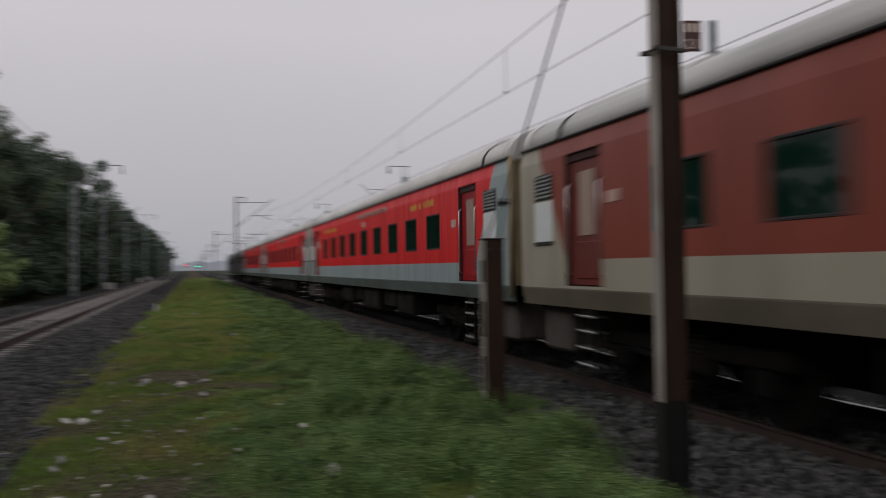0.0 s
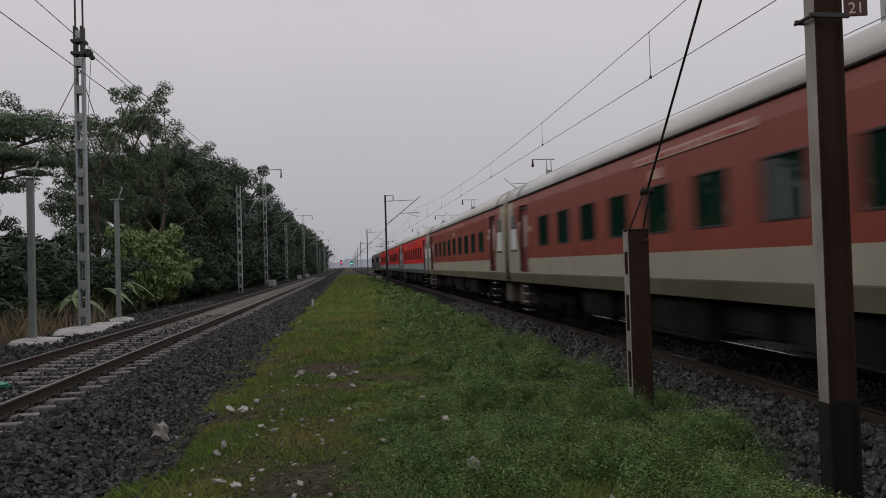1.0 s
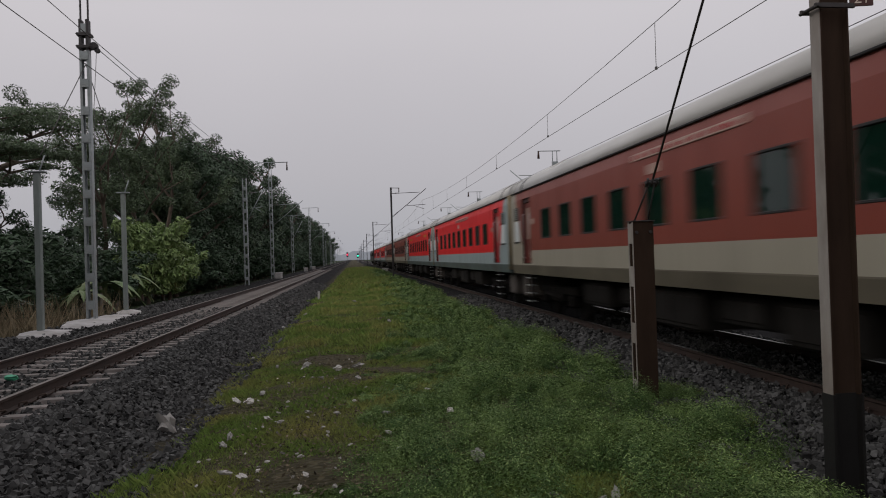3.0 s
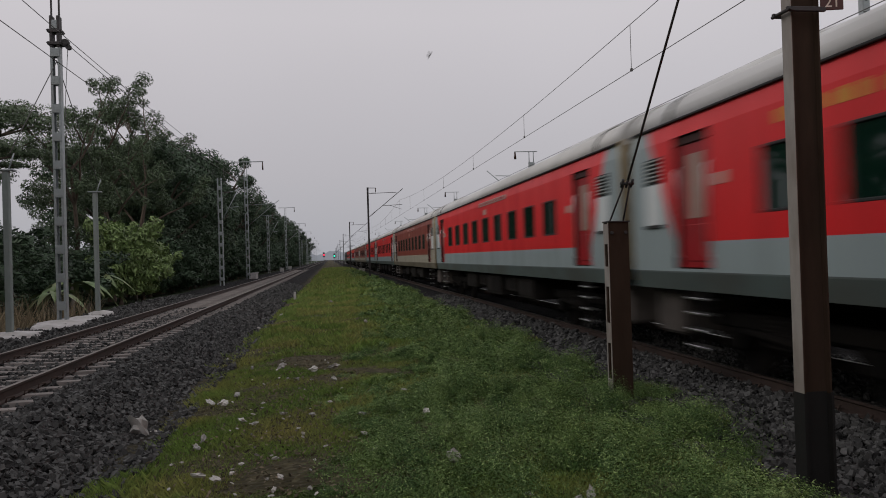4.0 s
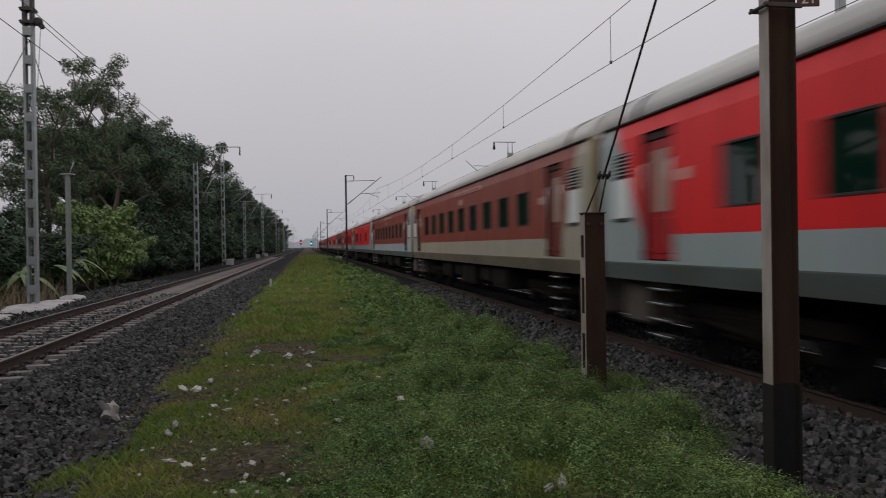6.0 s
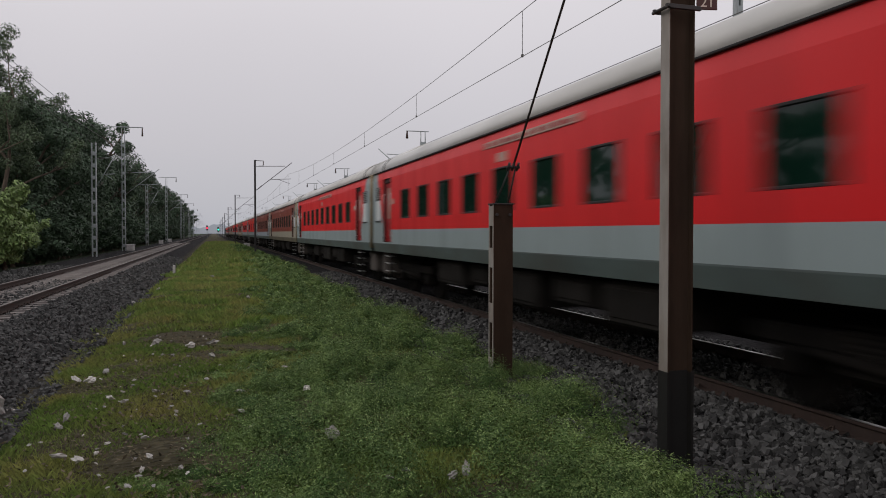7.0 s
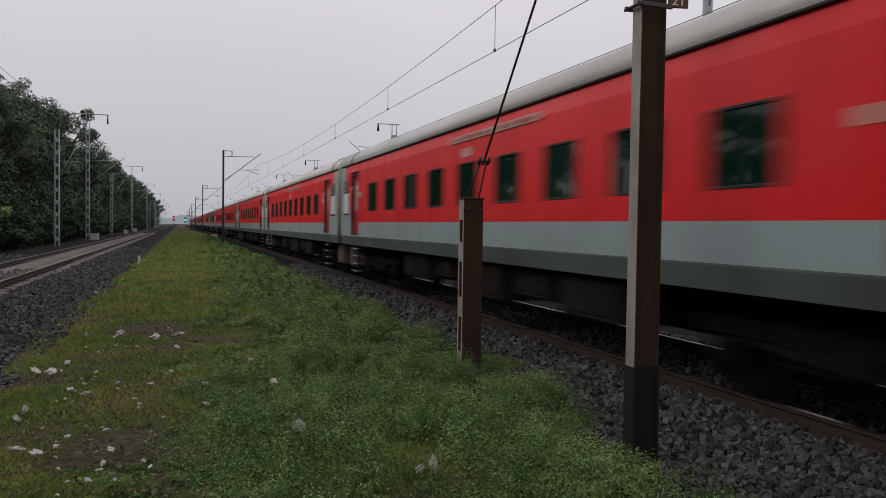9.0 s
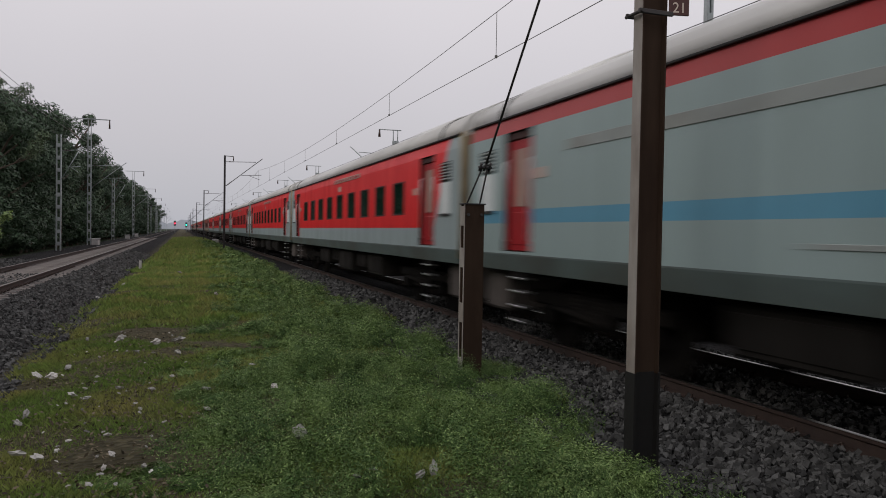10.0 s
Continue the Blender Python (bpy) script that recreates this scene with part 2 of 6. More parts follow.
RED = (0.80, 0.012, 0.016)
BRICK = (0.27, 0.055, 0.035)
M = {
    "red": paintwork("express_red_paint", RED, (0.33, 0.40, 0.41)),
    "brick": paintwork("brick_red_paint", BRICK, (0.40, 0.37, 0.295)),
    "brickwhite": paintwork("brick_and_pale_blue_paint", BRICK, (0.42, 0.48, 0.54)),
    "grey": paintwork("grey_paint_with_blue_stripe", (0.32, 0.41, 0.41), (0.32, 0.41, 0.41), top_band=(3.22, 3.6, (0.42, 0.03, 0.03)),
                      stripe=(1.83, 2.03, (0.12, 0.33, 0.47)), end_curve=False),
    "roof": material("weathered_grey_roof_paint", (0.62, 0.61, 0.585), 0.42, grain=0.1, scale=3, dirt=(0.26, 0.25, 0.23), dirt_amount=0.4,
                     dirt_scale=0.5, stretch=(1, 0.5, 1), vary=0.12),
    "ventgrey": material("pale_vent_panel_paint", (0.30, 0.33, 0.32), 0.55, dirt=(0.2, 0.19, 0.16), dirt_amount=0.5, dirt_scale=1.0),
    "sole": material("dark_grey_sole_bar_paint", (0.105, 0.14, 0.135), 0.6, dirt=(0.07, 0.065, 0.055), dirt_amount=0.6, dirt_scale=1.0),
    "creamsole": material("dusty_brown_sole_bar_paint", (0.17, 0.15, 0.11), 0.6, dirt=(0.09, 0.075, 0.055), dirt_amount=0.6, dirt_scale=1.0),
    "tank": material("dusty_brown_tank_paint", (0.085, 0.072, 0.064), 0.9, dirt=(0.035, 0.03, 0.026), dirt_amount=0.7, dirt_scale=2),
    "under": material("grimy_black_underframe_steel", (0.008, 0.0075, 0.007), 0.95, spec=0.1, dirt=(0.018, 0.014, 0.011), dirt_amount=0.5, dirt_scale=2),
    "box": material("dusty_grey_equipment_paint", (0.022, 0.020, 0.018), 0.95, spec=0.12, dirt=(0.008, 0.007, 0.006), dirt_amount=0.7, vary=0.3),
    "bellows": material("black_rubber_bellows", (0.022, 0.022, 0.022), 0.85),
    "endwall": material("dusty_tan_end_wall", (0.34, 0.27, 0.16), 0.75, dirt=(0.1, 0.085, 0.07), dirt_amount=0.7, dirt_scale=1.5),
    # body red taken darker: shade of the door recess is in the colour
    "reddoor": material("shaded_red_door_paint", (0.40, 0.008, 0.016), 0.4, dirt=(0.2, 0.02, 0.02), dirt_amount=0.5),
    "brickdoor": material("dark_red_door_paint", (0.17, 0.028, 0.022), 0.45, dirt=(0.1, 0.03, 0.02), dirt_amount=0.5),
    # dark red-brown that paints shade into recesses and the coach underside
    "dark": material("painted_recess_shade", (0.05, 0.02, 0.018), 0.8),
    "rubber": material("black_window_rubber", (0.02, 0.02, 0.02), 0.6),
    "pane": glass("tinted_window_glass", (0.006, 0.030, 0.020), 0.25),
    "doorpane": material("dusty_beige_door_pane", (0.40, 0.29, 0.24), 0.3, grain=0.08),
    "pale": material("frosted_white_window_film", (0.72, 0.76, 0.76), 0.35, grain=0.04),
    "board": material("faded_pinkish_cream_paint", (0.52, 0.36, 0.30), 0.5, grain=0.15, scale=8),
    "cream": material("cream_lettering_paint", (0.66, 0.55, 0.47), 0.5),
    "yellow": material("yellow_lettering_paint", (0.62, 0.36, 0.05), 0.5),
    "steel": material("bright_worn_steel", (0.62, 0.62, 0.62), 0.3, metal=0.9, grain=0.08),
    "galv": material("galvanised_steel", (0.35, 0.385, 0.39), 0.5, metal=0.35, grain=0.12, scale=9, dirt=(0.22, 0.22, 0.2), dirt_amount=0.5),
    "darksteel": material("weathered_dark_steel", (0.055, 0.05, 0.05), 0.65, metal=0.2, grain=0.2),
    # steel turned to the open sky: its brightness is put in the colour
    "polelight": material("skylit_mast_steel", (0.36, 0.33, 0.30), 0.6, grain=0.14, scale=14, dirt=(0.15, 0.1, 0.07), dirt_amount=0.6,
                          dirt_scale=2.5, stretch=(1, 1, 0.35), bump=0.15),
    # rusty brown steel, with the shade of the web recess darkening it
    "polebrown": material("rusty_brown_mast_steel", (0.040, 0.024, 0.016), 0.9, grain=0.22, spec=0.2, scale=10, dirt=(0.068, 0.044, 0.030), dirt_amount=0.6,
                          dirt_scale=2, stretch=(1, 1, 0.3), bump=0.2),
    "black": material("black_bitumen_paint", (0.007, 0.0065, 0.006), 0.7, grain=0.2, scale=12, dirt=(0.016, 0.014, 0.012), dirt_amount=0.6, bump=0.2),
    "rail": material("rusty_rail_steel", (0.050, 0.031, 0.024), 0.75, grain=0.2, scale=12, dirt=(0.03, 0.021, 0.018), dirt_amount=0.6, bump=0.2),
    "railhead": material("polished_rail_head", (0.62, 0.60, 0.58), 0.28, metal=1.0, grain=0.06, stretch=(1, 0.1, 1)),
    "railhead_dull": material("dulled_rail_head", (0.22, 0.19, 0.17), 0.45, metal=0.7, grain=0.15, stretch=(1, 0.1, 1)),
    "sleeper": material("weathered_concrete", (0.29, 0.26, 0.24), 0.9, grain=0.16, scale=14, dirt=(0.12, 0.1, 0.09), dirt_amount=0.7,
                        dirt_scale=2.5, bump=0.3, vary=0.14),
    "clip": material("rusty_rail_clip", (0.055, 0.035, 0.026), 0.8),
    "pad": material("pale_concrete_footing", (0.55, 0.53, 0.52), 0.9, grain=0.12, scale=8, dirt=(0.3, 0.28, 0.25), dirt_amount=0.6, bump=0.4),
    "post": material("grey_concrete_post", (0.23, 0.26, 0.245), 0.9, grain=0.14, scale=10, dirt=(0.15, 0.17, 0.155), dirt_amount=0.7,
                     dirt_scale=1.5, stretch=(1, 1, 0.3), bump=0.3),
    "porcelain": material("brown_porcelain", (0.05, 0.025, 0.018), 0.25),
    "wire": material("dark_overhead_wire", (0.10, 0.095, 0.09), 0.5, metal=0.4),
    "plate": material("maroon_enamel_plate", (0.075, 0.022, 0.018), 0.5, dirt=(0.05, 0.02, 0.015), dirt_amount=0.5, dirt_scale=8),
    "stone": material("crushed_granite_ballast", (0.059, 0.0585, 0.056), 0.8, grain=0.3, scale=30, island=0.88),
    "plastic": material("crumpled_white_plastic", (0.44, 0.42, 0.39), 0.6, grain=0.2, scale=30, vary=0.5),
    "greenplastic": material("green_plastic_scrap", (0.08, 0.42, 0.24), 0.5),
    "bark": material("grey_brown_bark", (0.11, 0.085, 0.065), 0.95, grain=0.3, scale=8, stretch=(1, 1, 0.25), bump=0.6),
    "palebark": material("pale_smooth_bark", (0.26, 0.23, 0.2), 0.9, grain=0.2, scale=5, stretch=(1, 1, 0.3), bump=0.3),
    "leafdark": material("dark_green_foliage", (0.048, 0.085, 0.043), 0.6, grain=0.2, scale=1.5, island=0.45),
    "leafmid": material("olive_green_foliage", (0.085, 0.125, 0.062), 0.6, grain=0.2, scale=1.5, island=0.45),
    "leaflight": material("fresh_green_foliage", (0.20, 0.285, 0.095), 0.55, grain=0.2, scale=1.5, island=0.4),
    "drygrass": material("dry_straw_grass", (0.26, 0.21, 0.13), 0.9, grain=0.2, island=0.35),
    "banana": material("pale_green_banana_leaf", (0.16, 0.24, 0.10), 0.5, grain=0.15, scale=3, dirt=(0.26, 0.25, 0.13), dirt_amount=0.6),
    "grass": material("green_verge_grass", (0.165, 0.255, 0.05), 0.75, grain=0.2, scale=2.5, dirt=(0.34, 0.31, 0.10), dirt_amount=0.85, dirt_scale=0.8, island=0.4),
    "debris": material("dead_leaf_litter", (0.12, 0.095, 0.06), 0.9, grain=0.2, island=0.7),
    "weed": material("feathery_green_weed", (0.052, 0.112, 0.022), 0.8, grain=0.25, scale=5.0, dirt=(0.145, 0.225, 0.05), dirt_amount=0.85, dirt_scale=2.2, island=0.32),
    # tip colour, lightened to carry the light on the plant tops
    "weedtip": material("pale_weed_tips", (0.225, 0.325, 0.105), 0.75, grain=0.2, scale=4.0, dirt=(0.15, 0.23, 0.05), dirt_amount=0.7, dirt_scale=1.6, island=0.35),
    # pale tone and glow stand in for the haze over the far woods
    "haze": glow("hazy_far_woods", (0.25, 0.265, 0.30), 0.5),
    "signalred": glow("red_signal_light", (1.0, 0.03, 0.08), 3.0),
    "signalgreen": glow("green_signal_light", (0.02, 1.0, 0.55), 3.0),
    "loco": material("dark_locomotive_paint", (0.06, 0.055, 0.06), 0.5, dirt=(0.12, 0.1, 0.09), dirt_amount=0.5),
}


# ---- mesh helpers ----
def mesh_object(name, bm, mats):
    me = bpy.data.meshes.new(name)
    bm.normal_update()
    bm.to_mesh(me)
    bm.free()
    for m in mats if isinstance(mats, (list, tuple)) else [mats]:
        me.materials.append(m)
    return new(name, me)


def part(name, bm, mats, parent, label=""):
    ob = mesh_object(name, bm, mats)
    ob.parent = parent
    return tagged(ob, label)


def share(name, ob, parent, m):
    """Another part on the mesh of ob, at the pose m in its parent's space."""
    o = new(name, ob.data)
    o.parent = parent
    o.matrix_basis = m
    return o


def box(bm, x0, x1, y0, y1, z0, z1, bevel=0.0, mat=0):
    got = bmesh.ops.create_cube(bm, size=1)["verts"]
    for v in got:
        v.co = Vector((x0 + (v.co.x + 0.5) * (x1 - x0), y0 + (v.co.y + 0.5) * (y1 - y0), z0 + (v.co.z + 0.5) * (z1 - z0)))
    faces = {f for v in got for f in v.link_faces}
    for f in faces:
        f.material_index = mat
    if bevel:
        edges = {e for v in got for e in v.link_edges}
        for f in bmesh.ops.bevel(bm, geom=list(edges), offset=bevel, segments=1, affect="EDGES")["faces"]:
            f.material_index = mat
    return bm


def tube(bm, points, radii, sides=6, mat=0, cap=True):
    """A round bar through the points, with a radius at each."""
    pts = [Vector(p) for p in points]
    if isinstance(radii, (int, float)):
        radii = [radii] * len(pts)
    rings = []
    for i, p in enumerate(pts):
        d = (pts[min(i + 1, len(pts) - 1)] - pts[max(i - 1, 0)]).normalized()
        a = d.orthogonal().normalized() if i == 0 else (a - d * a.dot(d)).normalized()
        b = d.cross(a)
        rings.append([bm.verts.new(p + radii[i] * (math.cos(2 * math.pi * k / sides) * a + math.sin(2 * math.pi * k / sides) * b)) for k in range(sides)])
    for r0, r1 in zip(rings, rings[1:]):
        for k in range(sides):
            f = bm.faces.new((r0[k], r0[(k + 1) % sides], r1[(k + 1) % sides], r1[k]))
            f.smooth = True
            f.material_index = mat
    if cap:
        for r in (list(reversed(rings[0])), rings[-1]):
            bm.faces.new(r).material_index = mat
    return bm


def extrude_y(bm, profile, y0, y1, mat=0, cap=True, closed=True):
    """A section (x, z) drawn out along y."""
    a = [bm.verts.new((x, y0, z)) for x, z in profile]
    b = [bm.verts.new((x, y1, z)) for x, z in profile]
    n = len(profile)
    for i in range(n if closed else n - 1):
        j = (i + 1) % n
        bm.faces.new((a[i], a[j], b[j], b[i])).material_index = mat
    if cap and closed:
        bm.faces.new(list(reversed(a))).material_index = mat
        bm.faces.new(b).material_index = mat
    return bm


def extrude_z(bm, profile, z0, z1, mat=0):
    a = [bm.verts.new((x, y, z0)) for x, y in profile]
    b = [bm.verts.new((x, y, z1)) for x, y in profile]
    n = len(profile)
    for i in range(n):
        j = (i + 1) % n
        bm.faces.new((a[i], a[j], b[j], b[i])).material_index = mat
    bm.faces.new(list(reversed(a))).material_index = mat
    bm.faces.new(b).material_index = mat
    return bm


def empty(name, m=None):
    ob = new(name)
    if m is not None:
        ob.matrix_basis = m
    return ob


def soup(name, verts, faces, mat, smooth=False):
    """One mesh object from arrays of vertices and faces."""
    me = bpy.data.meshes.new(name)
    verts = np.asarray(verts, dtype=np.float32).reshape(-1, 3)
    faces = np.asarray(faces, dtype=np.int32)
    k = faces.shape[1]
    me.vertices.add(len(verts))
    me.vertices.foreach_set("co", verts.ravel())
    me.loops.add(faces.size)
    me.loops.foreach_set("vertex_index", faces.ravel())
    me.polygons.add(len(faces))
    me.polygons.foreach_set("loop_start", np.arange(0, faces.size, k, dtype=np.int32))
    me.polygons.foreach_set("loop_total", np.full(len(faces), k, dtype=np.int32))
    me.update(calc_edges=True)
    if not smooth:
        me.shade_flat()
    me.materials.append(mat)
    return new(name, me)


RIGHT, LEFT = 6.42, -5.04        # centre lines of the two tracks
LEFT_HEAD = 0.16                 # height of the rail heads of the empty track; those under the train are at 0
GAUGE = 0.872
rng = np.random.default_rng(7)


def ground_z(x, y):
    """Height of the ground: two ballast banks with a grassy strip between them, low fields beyond."""
    xs = [-60, -16, -12, -9.6, -8.6, -7.3, -6.5, -6.25, -3.85, -3.6, -3.2, -2.2, -1.2, 1.5, 3.1, 3.9, 4.95, 7.9, 9.4, 11, 15, 60]
    zs = [-0.7, -0.7, -0.55, -0.25, -0.05, -0.05, -0.05, -0.075, -0.075, -0.045, -0.06, -0.42, -0.22, -0.14, -0.14, -0.27, -0.165, -0.165, -0.5, -0.5, -0.6, -0.6]
    return np.interp(x, xs, zs)


# ---- ground, ballast and track ----
def ground_material():
    m = bpy.data.materials.new("verge_soil_and_ballast")
    m.use_nodes = True
    nt = m.node_tree
    p = nt.nodes["Principled BSDF"]
    p.inputs["Roughness"].default_value = 0.95
    p.inputs["Specular IOR Level"].default_value = 0.2
    coord = nt.nodes.new("ShaderNodeTexCoord")
    sep = nt.nodes.new("ShaderNodeSeparateXYZ")
    nt.links.new(coord.outputs["Object"], sep.inputs[0])
    wob = nt.nodes.new("ShaderNodeTexNoise")
    wob.inputs["Scale"].default_value = 1.3
    wob.inputs["Detail"].default_value = 4
    nt.links.new(coord.outputs["Object"], wob.inputs["Vector"])
    off = nt.nodes.new("ShaderNodeMath")
    off.operation = "MULTIPLY_ADD"
    nt.links.new(wob.outputs[0], off.inputs[0])
    off.inputs[1].default_value = 1.2
    nt.links.new(sep.outputs["X"], off.inputs[2])
    ramp = nt.nodes.new("ShaderNodeValToRGB")
    ramp.color_ramp.interpolation = "LINEAR"
    scale = nt.nodes.new("ShaderNodeMapRange")
    scale.inputs[1].default_value, scale.inputs[2].default_value = -15, 15
    nt.links.new(off.outputs[0], scale.inputs[0])
    nt.links.new(scale.outputs[0], ramp.inputs[0])
    # stone is near black: shade of the gaps between loose stones painted in
    soil, field, stone = (0.075, 0.065, 0.036, 1), (0.03, 0.045, 0.018, 1), (0.014, 0.013, 0.0135, 1)
    e = ramp.color_ramp.elements
    e[0].position, e[0].color = 0.0, field
    e[1].position, e[1].color = 1.0, field
    for x, c in ((-9.0, field), (-8.4, stone), (-1.9, stone), (-1.3, soil), (3.3, soil), (3.9, stone), (13.4, stone), (14.2, field)):
        n = ramp.color_ramp.elements.new((x + 15) / 30)
        n.color = c
    vor = nt.nodes.new("ShaderNodeTexVoronoi")
    vor.inputs["Scale"].default_value = 14
    nt.links.new(coord.outputs["Object"], vor.inputs["Vector"])
    tone = nt.nodes.new("ShaderNodeMapRange")
    tone.inputs[3].default_value, tone.inputs[4].default_value = 0.45, 1.4
    nt.links.new(vor.outputs["Color"], tone.inputs[0])
    mul = nt.nodes.new("ShaderNodeMixRGB")
    mul.blend_type = "MULTIPLY"
    mul.inputs[0].default_value = 1
    nt.links.new(ramp.outputs[0], mul.inputs[1])
    nt.links.new(tone.outputs[0], mul.inputs[2])
    nt.links.new(mul.outputs[0], p.inputs["Base Color"])
    b = nt.nodes.new("ShaderNodeBump")
    b.inputs["Strength"].default_value = 0.9
    b.inputs["Distance"].default_value = 0.05
    nt.links.new(vor.outputs["Distance"], b.inputs["Height"])
    nt.links.new(b.outputs[0], p.inputs["Normal"])
    return m


def build_ground():
    xs = np.concatenate([[-900, -300, -120, -60, -30, -20], np.arange(-16, 16.01, 0.4), [20, 30, 60, 120, 300, 900]])
    ys = np.concatenate([[-700, -300, -100, -30], np.arange(-10, 40, 0.5), np.arange(40, 120, 4), [130, 160, 200, 260, 340, 450, 600, 900, 1400, 2200, 3000]])
    gx, gy = np.meshgrid(xs, ys)
    bumps = 0.05 * np.sin(gx * 2.1 + 1.3 * np.sin(gy * 0.7)) * np.sin(gy * 1.7 + gx) * ((gx > -2.3) & (gx < 3.2))
    gz = ground_z(gx, gy) + bumps
    n, m = len(ys), len(xs)
    idx = np.arange(n * m).reshape(n, m)
    faces = np.stack([idx[:-1, :-1], idx[:-1, 1:], idx[1:, 1:], idx[1:, :-1]], -1).reshape(-1, 4)
    ob = soup("ground", np.stack([gx, gy, gz], -1), faces, ground_material())
    tagged(ob, "dark soil verge between two banks of grey ballast", "ground", kind="structure")


build_ground()


def rail_profile(z):
    """Flat-bottomed rail with its head at height z, centred on x = 0."""
    half = [(0.068, -0.17), (0.068, -0.158), (0.012, -0.14), (0.010, -0.05), (0.034, -0.036), (0.035, -0.004)]
    return [(x, z + h) for x, h in half] + [(-x, z + h) for x, h in reversed(half)]


def build_track(name, centre, head, label):
    track = empty(name)
    tagged(track, label, "railway track", kind="structure")
    for side in (-1, 1):
        bm = bmesh.new()
        for y0, y1 in ((-250, 40), (40, 1500)):
            extrude_y(bm, [(x + centre + side * GAUGE, z) for x, z in rail_profile(head)], y0, y1)
        r = part("rail", bm, M["rail"], track, "brown rusted steel rail")
        bm = bmesh.new()
        c = centre + side * GAUGE
        extrude_y(bm, [(c - 0.030, head - 0.0045), (c + 0.030, head - 0.0045), (c + 0.024, head), (c - 0.024, head)], -250, 1500)
        part("running_surface", bm, M["railhead"] if head == 0.0 else M["railhead_dull"], r, "worn rail head")
    return track


track_left = build_track("railway_track", LEFT, LEFT_HEAD, "empty broad-gauge railway track with rusty rails")
track_right = build_track("railway_track", RIGHT, 0.0, "broad-gauge railway track carrying the passing train")


def build_sleepers(track, centre, head, y0, count, pitch):
    bm = bmesh.new()
    top = head - 0.172
    sec = [(-0.125, top - 0.16), (0.125, top - 0.16), (0.085, top), (-0.085, top)]
    a = []
    for x, drop in ((-1.37, 0.0), (-0.55, 0.0), (-0.3, 0.025), (0.3, 0.025), (0.55, 0.0), (1.37, 0.0)):
        a.append([bm.verts.new((x, y, z - (drop if z == top else 0))) for y, z in sec])
    for r0, r1 in zip(a, a[1:]):
        for k in range(4):
            bm.faces.new((r0[k], r1[k], r1[(k + 1) % 4], r0[(k + 1) % 4]))
    bm.faces.new(list(reversed(a[0])))
    bm.faces.new(a[-1])
    bmesh.ops.recalc_face_normals(bm, faces=bm.faces)
    first = part("sleeper", bm, M["sleeper"], track)
    first.matrix_basis = pose(centre, y0, 0)
    bm = bmesh.new()
    for s in (-1, 1):
        for d in (-0.1, 0.1):
            x = s * GAUGE + d
            tube(bm, [(x - 0.04, -0.05, top), (x - 0.03, -0.05, top + 0.06), (x + 0.03, 0.0, top + 0.07), (x + 0.03, 0.05, top + 0.05), (x - 0.03, 0.06, top + 0.02)], 0.012, 5)
    clip = part("rail_clip", bm, M["clip"], first)
    for i in range(1, count):
        y = y0 + i * pitch
        s = share("sleeper", first, track, pose(centre + 0.02 * math.sin(i * 7.3), y, 0, 0, 0, 0.6 * math.sin(i * 3.1)))
        if 30 < i < 95:
            share("rail_clip", clip, s, pose(0, 0, 0))


build_sleepers(track_left, LEFT, LEFT_HEAD, -16.2, 280, 0.53)
build_sleepers(track_right, RIGHT, 0.0, -14.5, 150, 0.50)


# ---- the train ----
PITCH, SPEED = 22.3, 33.6
BODY_Y, HALF = 10.9, 1.62
TRAIN = []


def roof_profile(w, z0, h, n=14):
    out = []
    for i in range(n + 1):
        a = math.pi * i / n
        c, s = math.cos(a), math.sin(a)
        out.append((w * math.copysign(abs(c) ** 0.80, c), z0 + h * abs(s) ** 0.80))
    return out


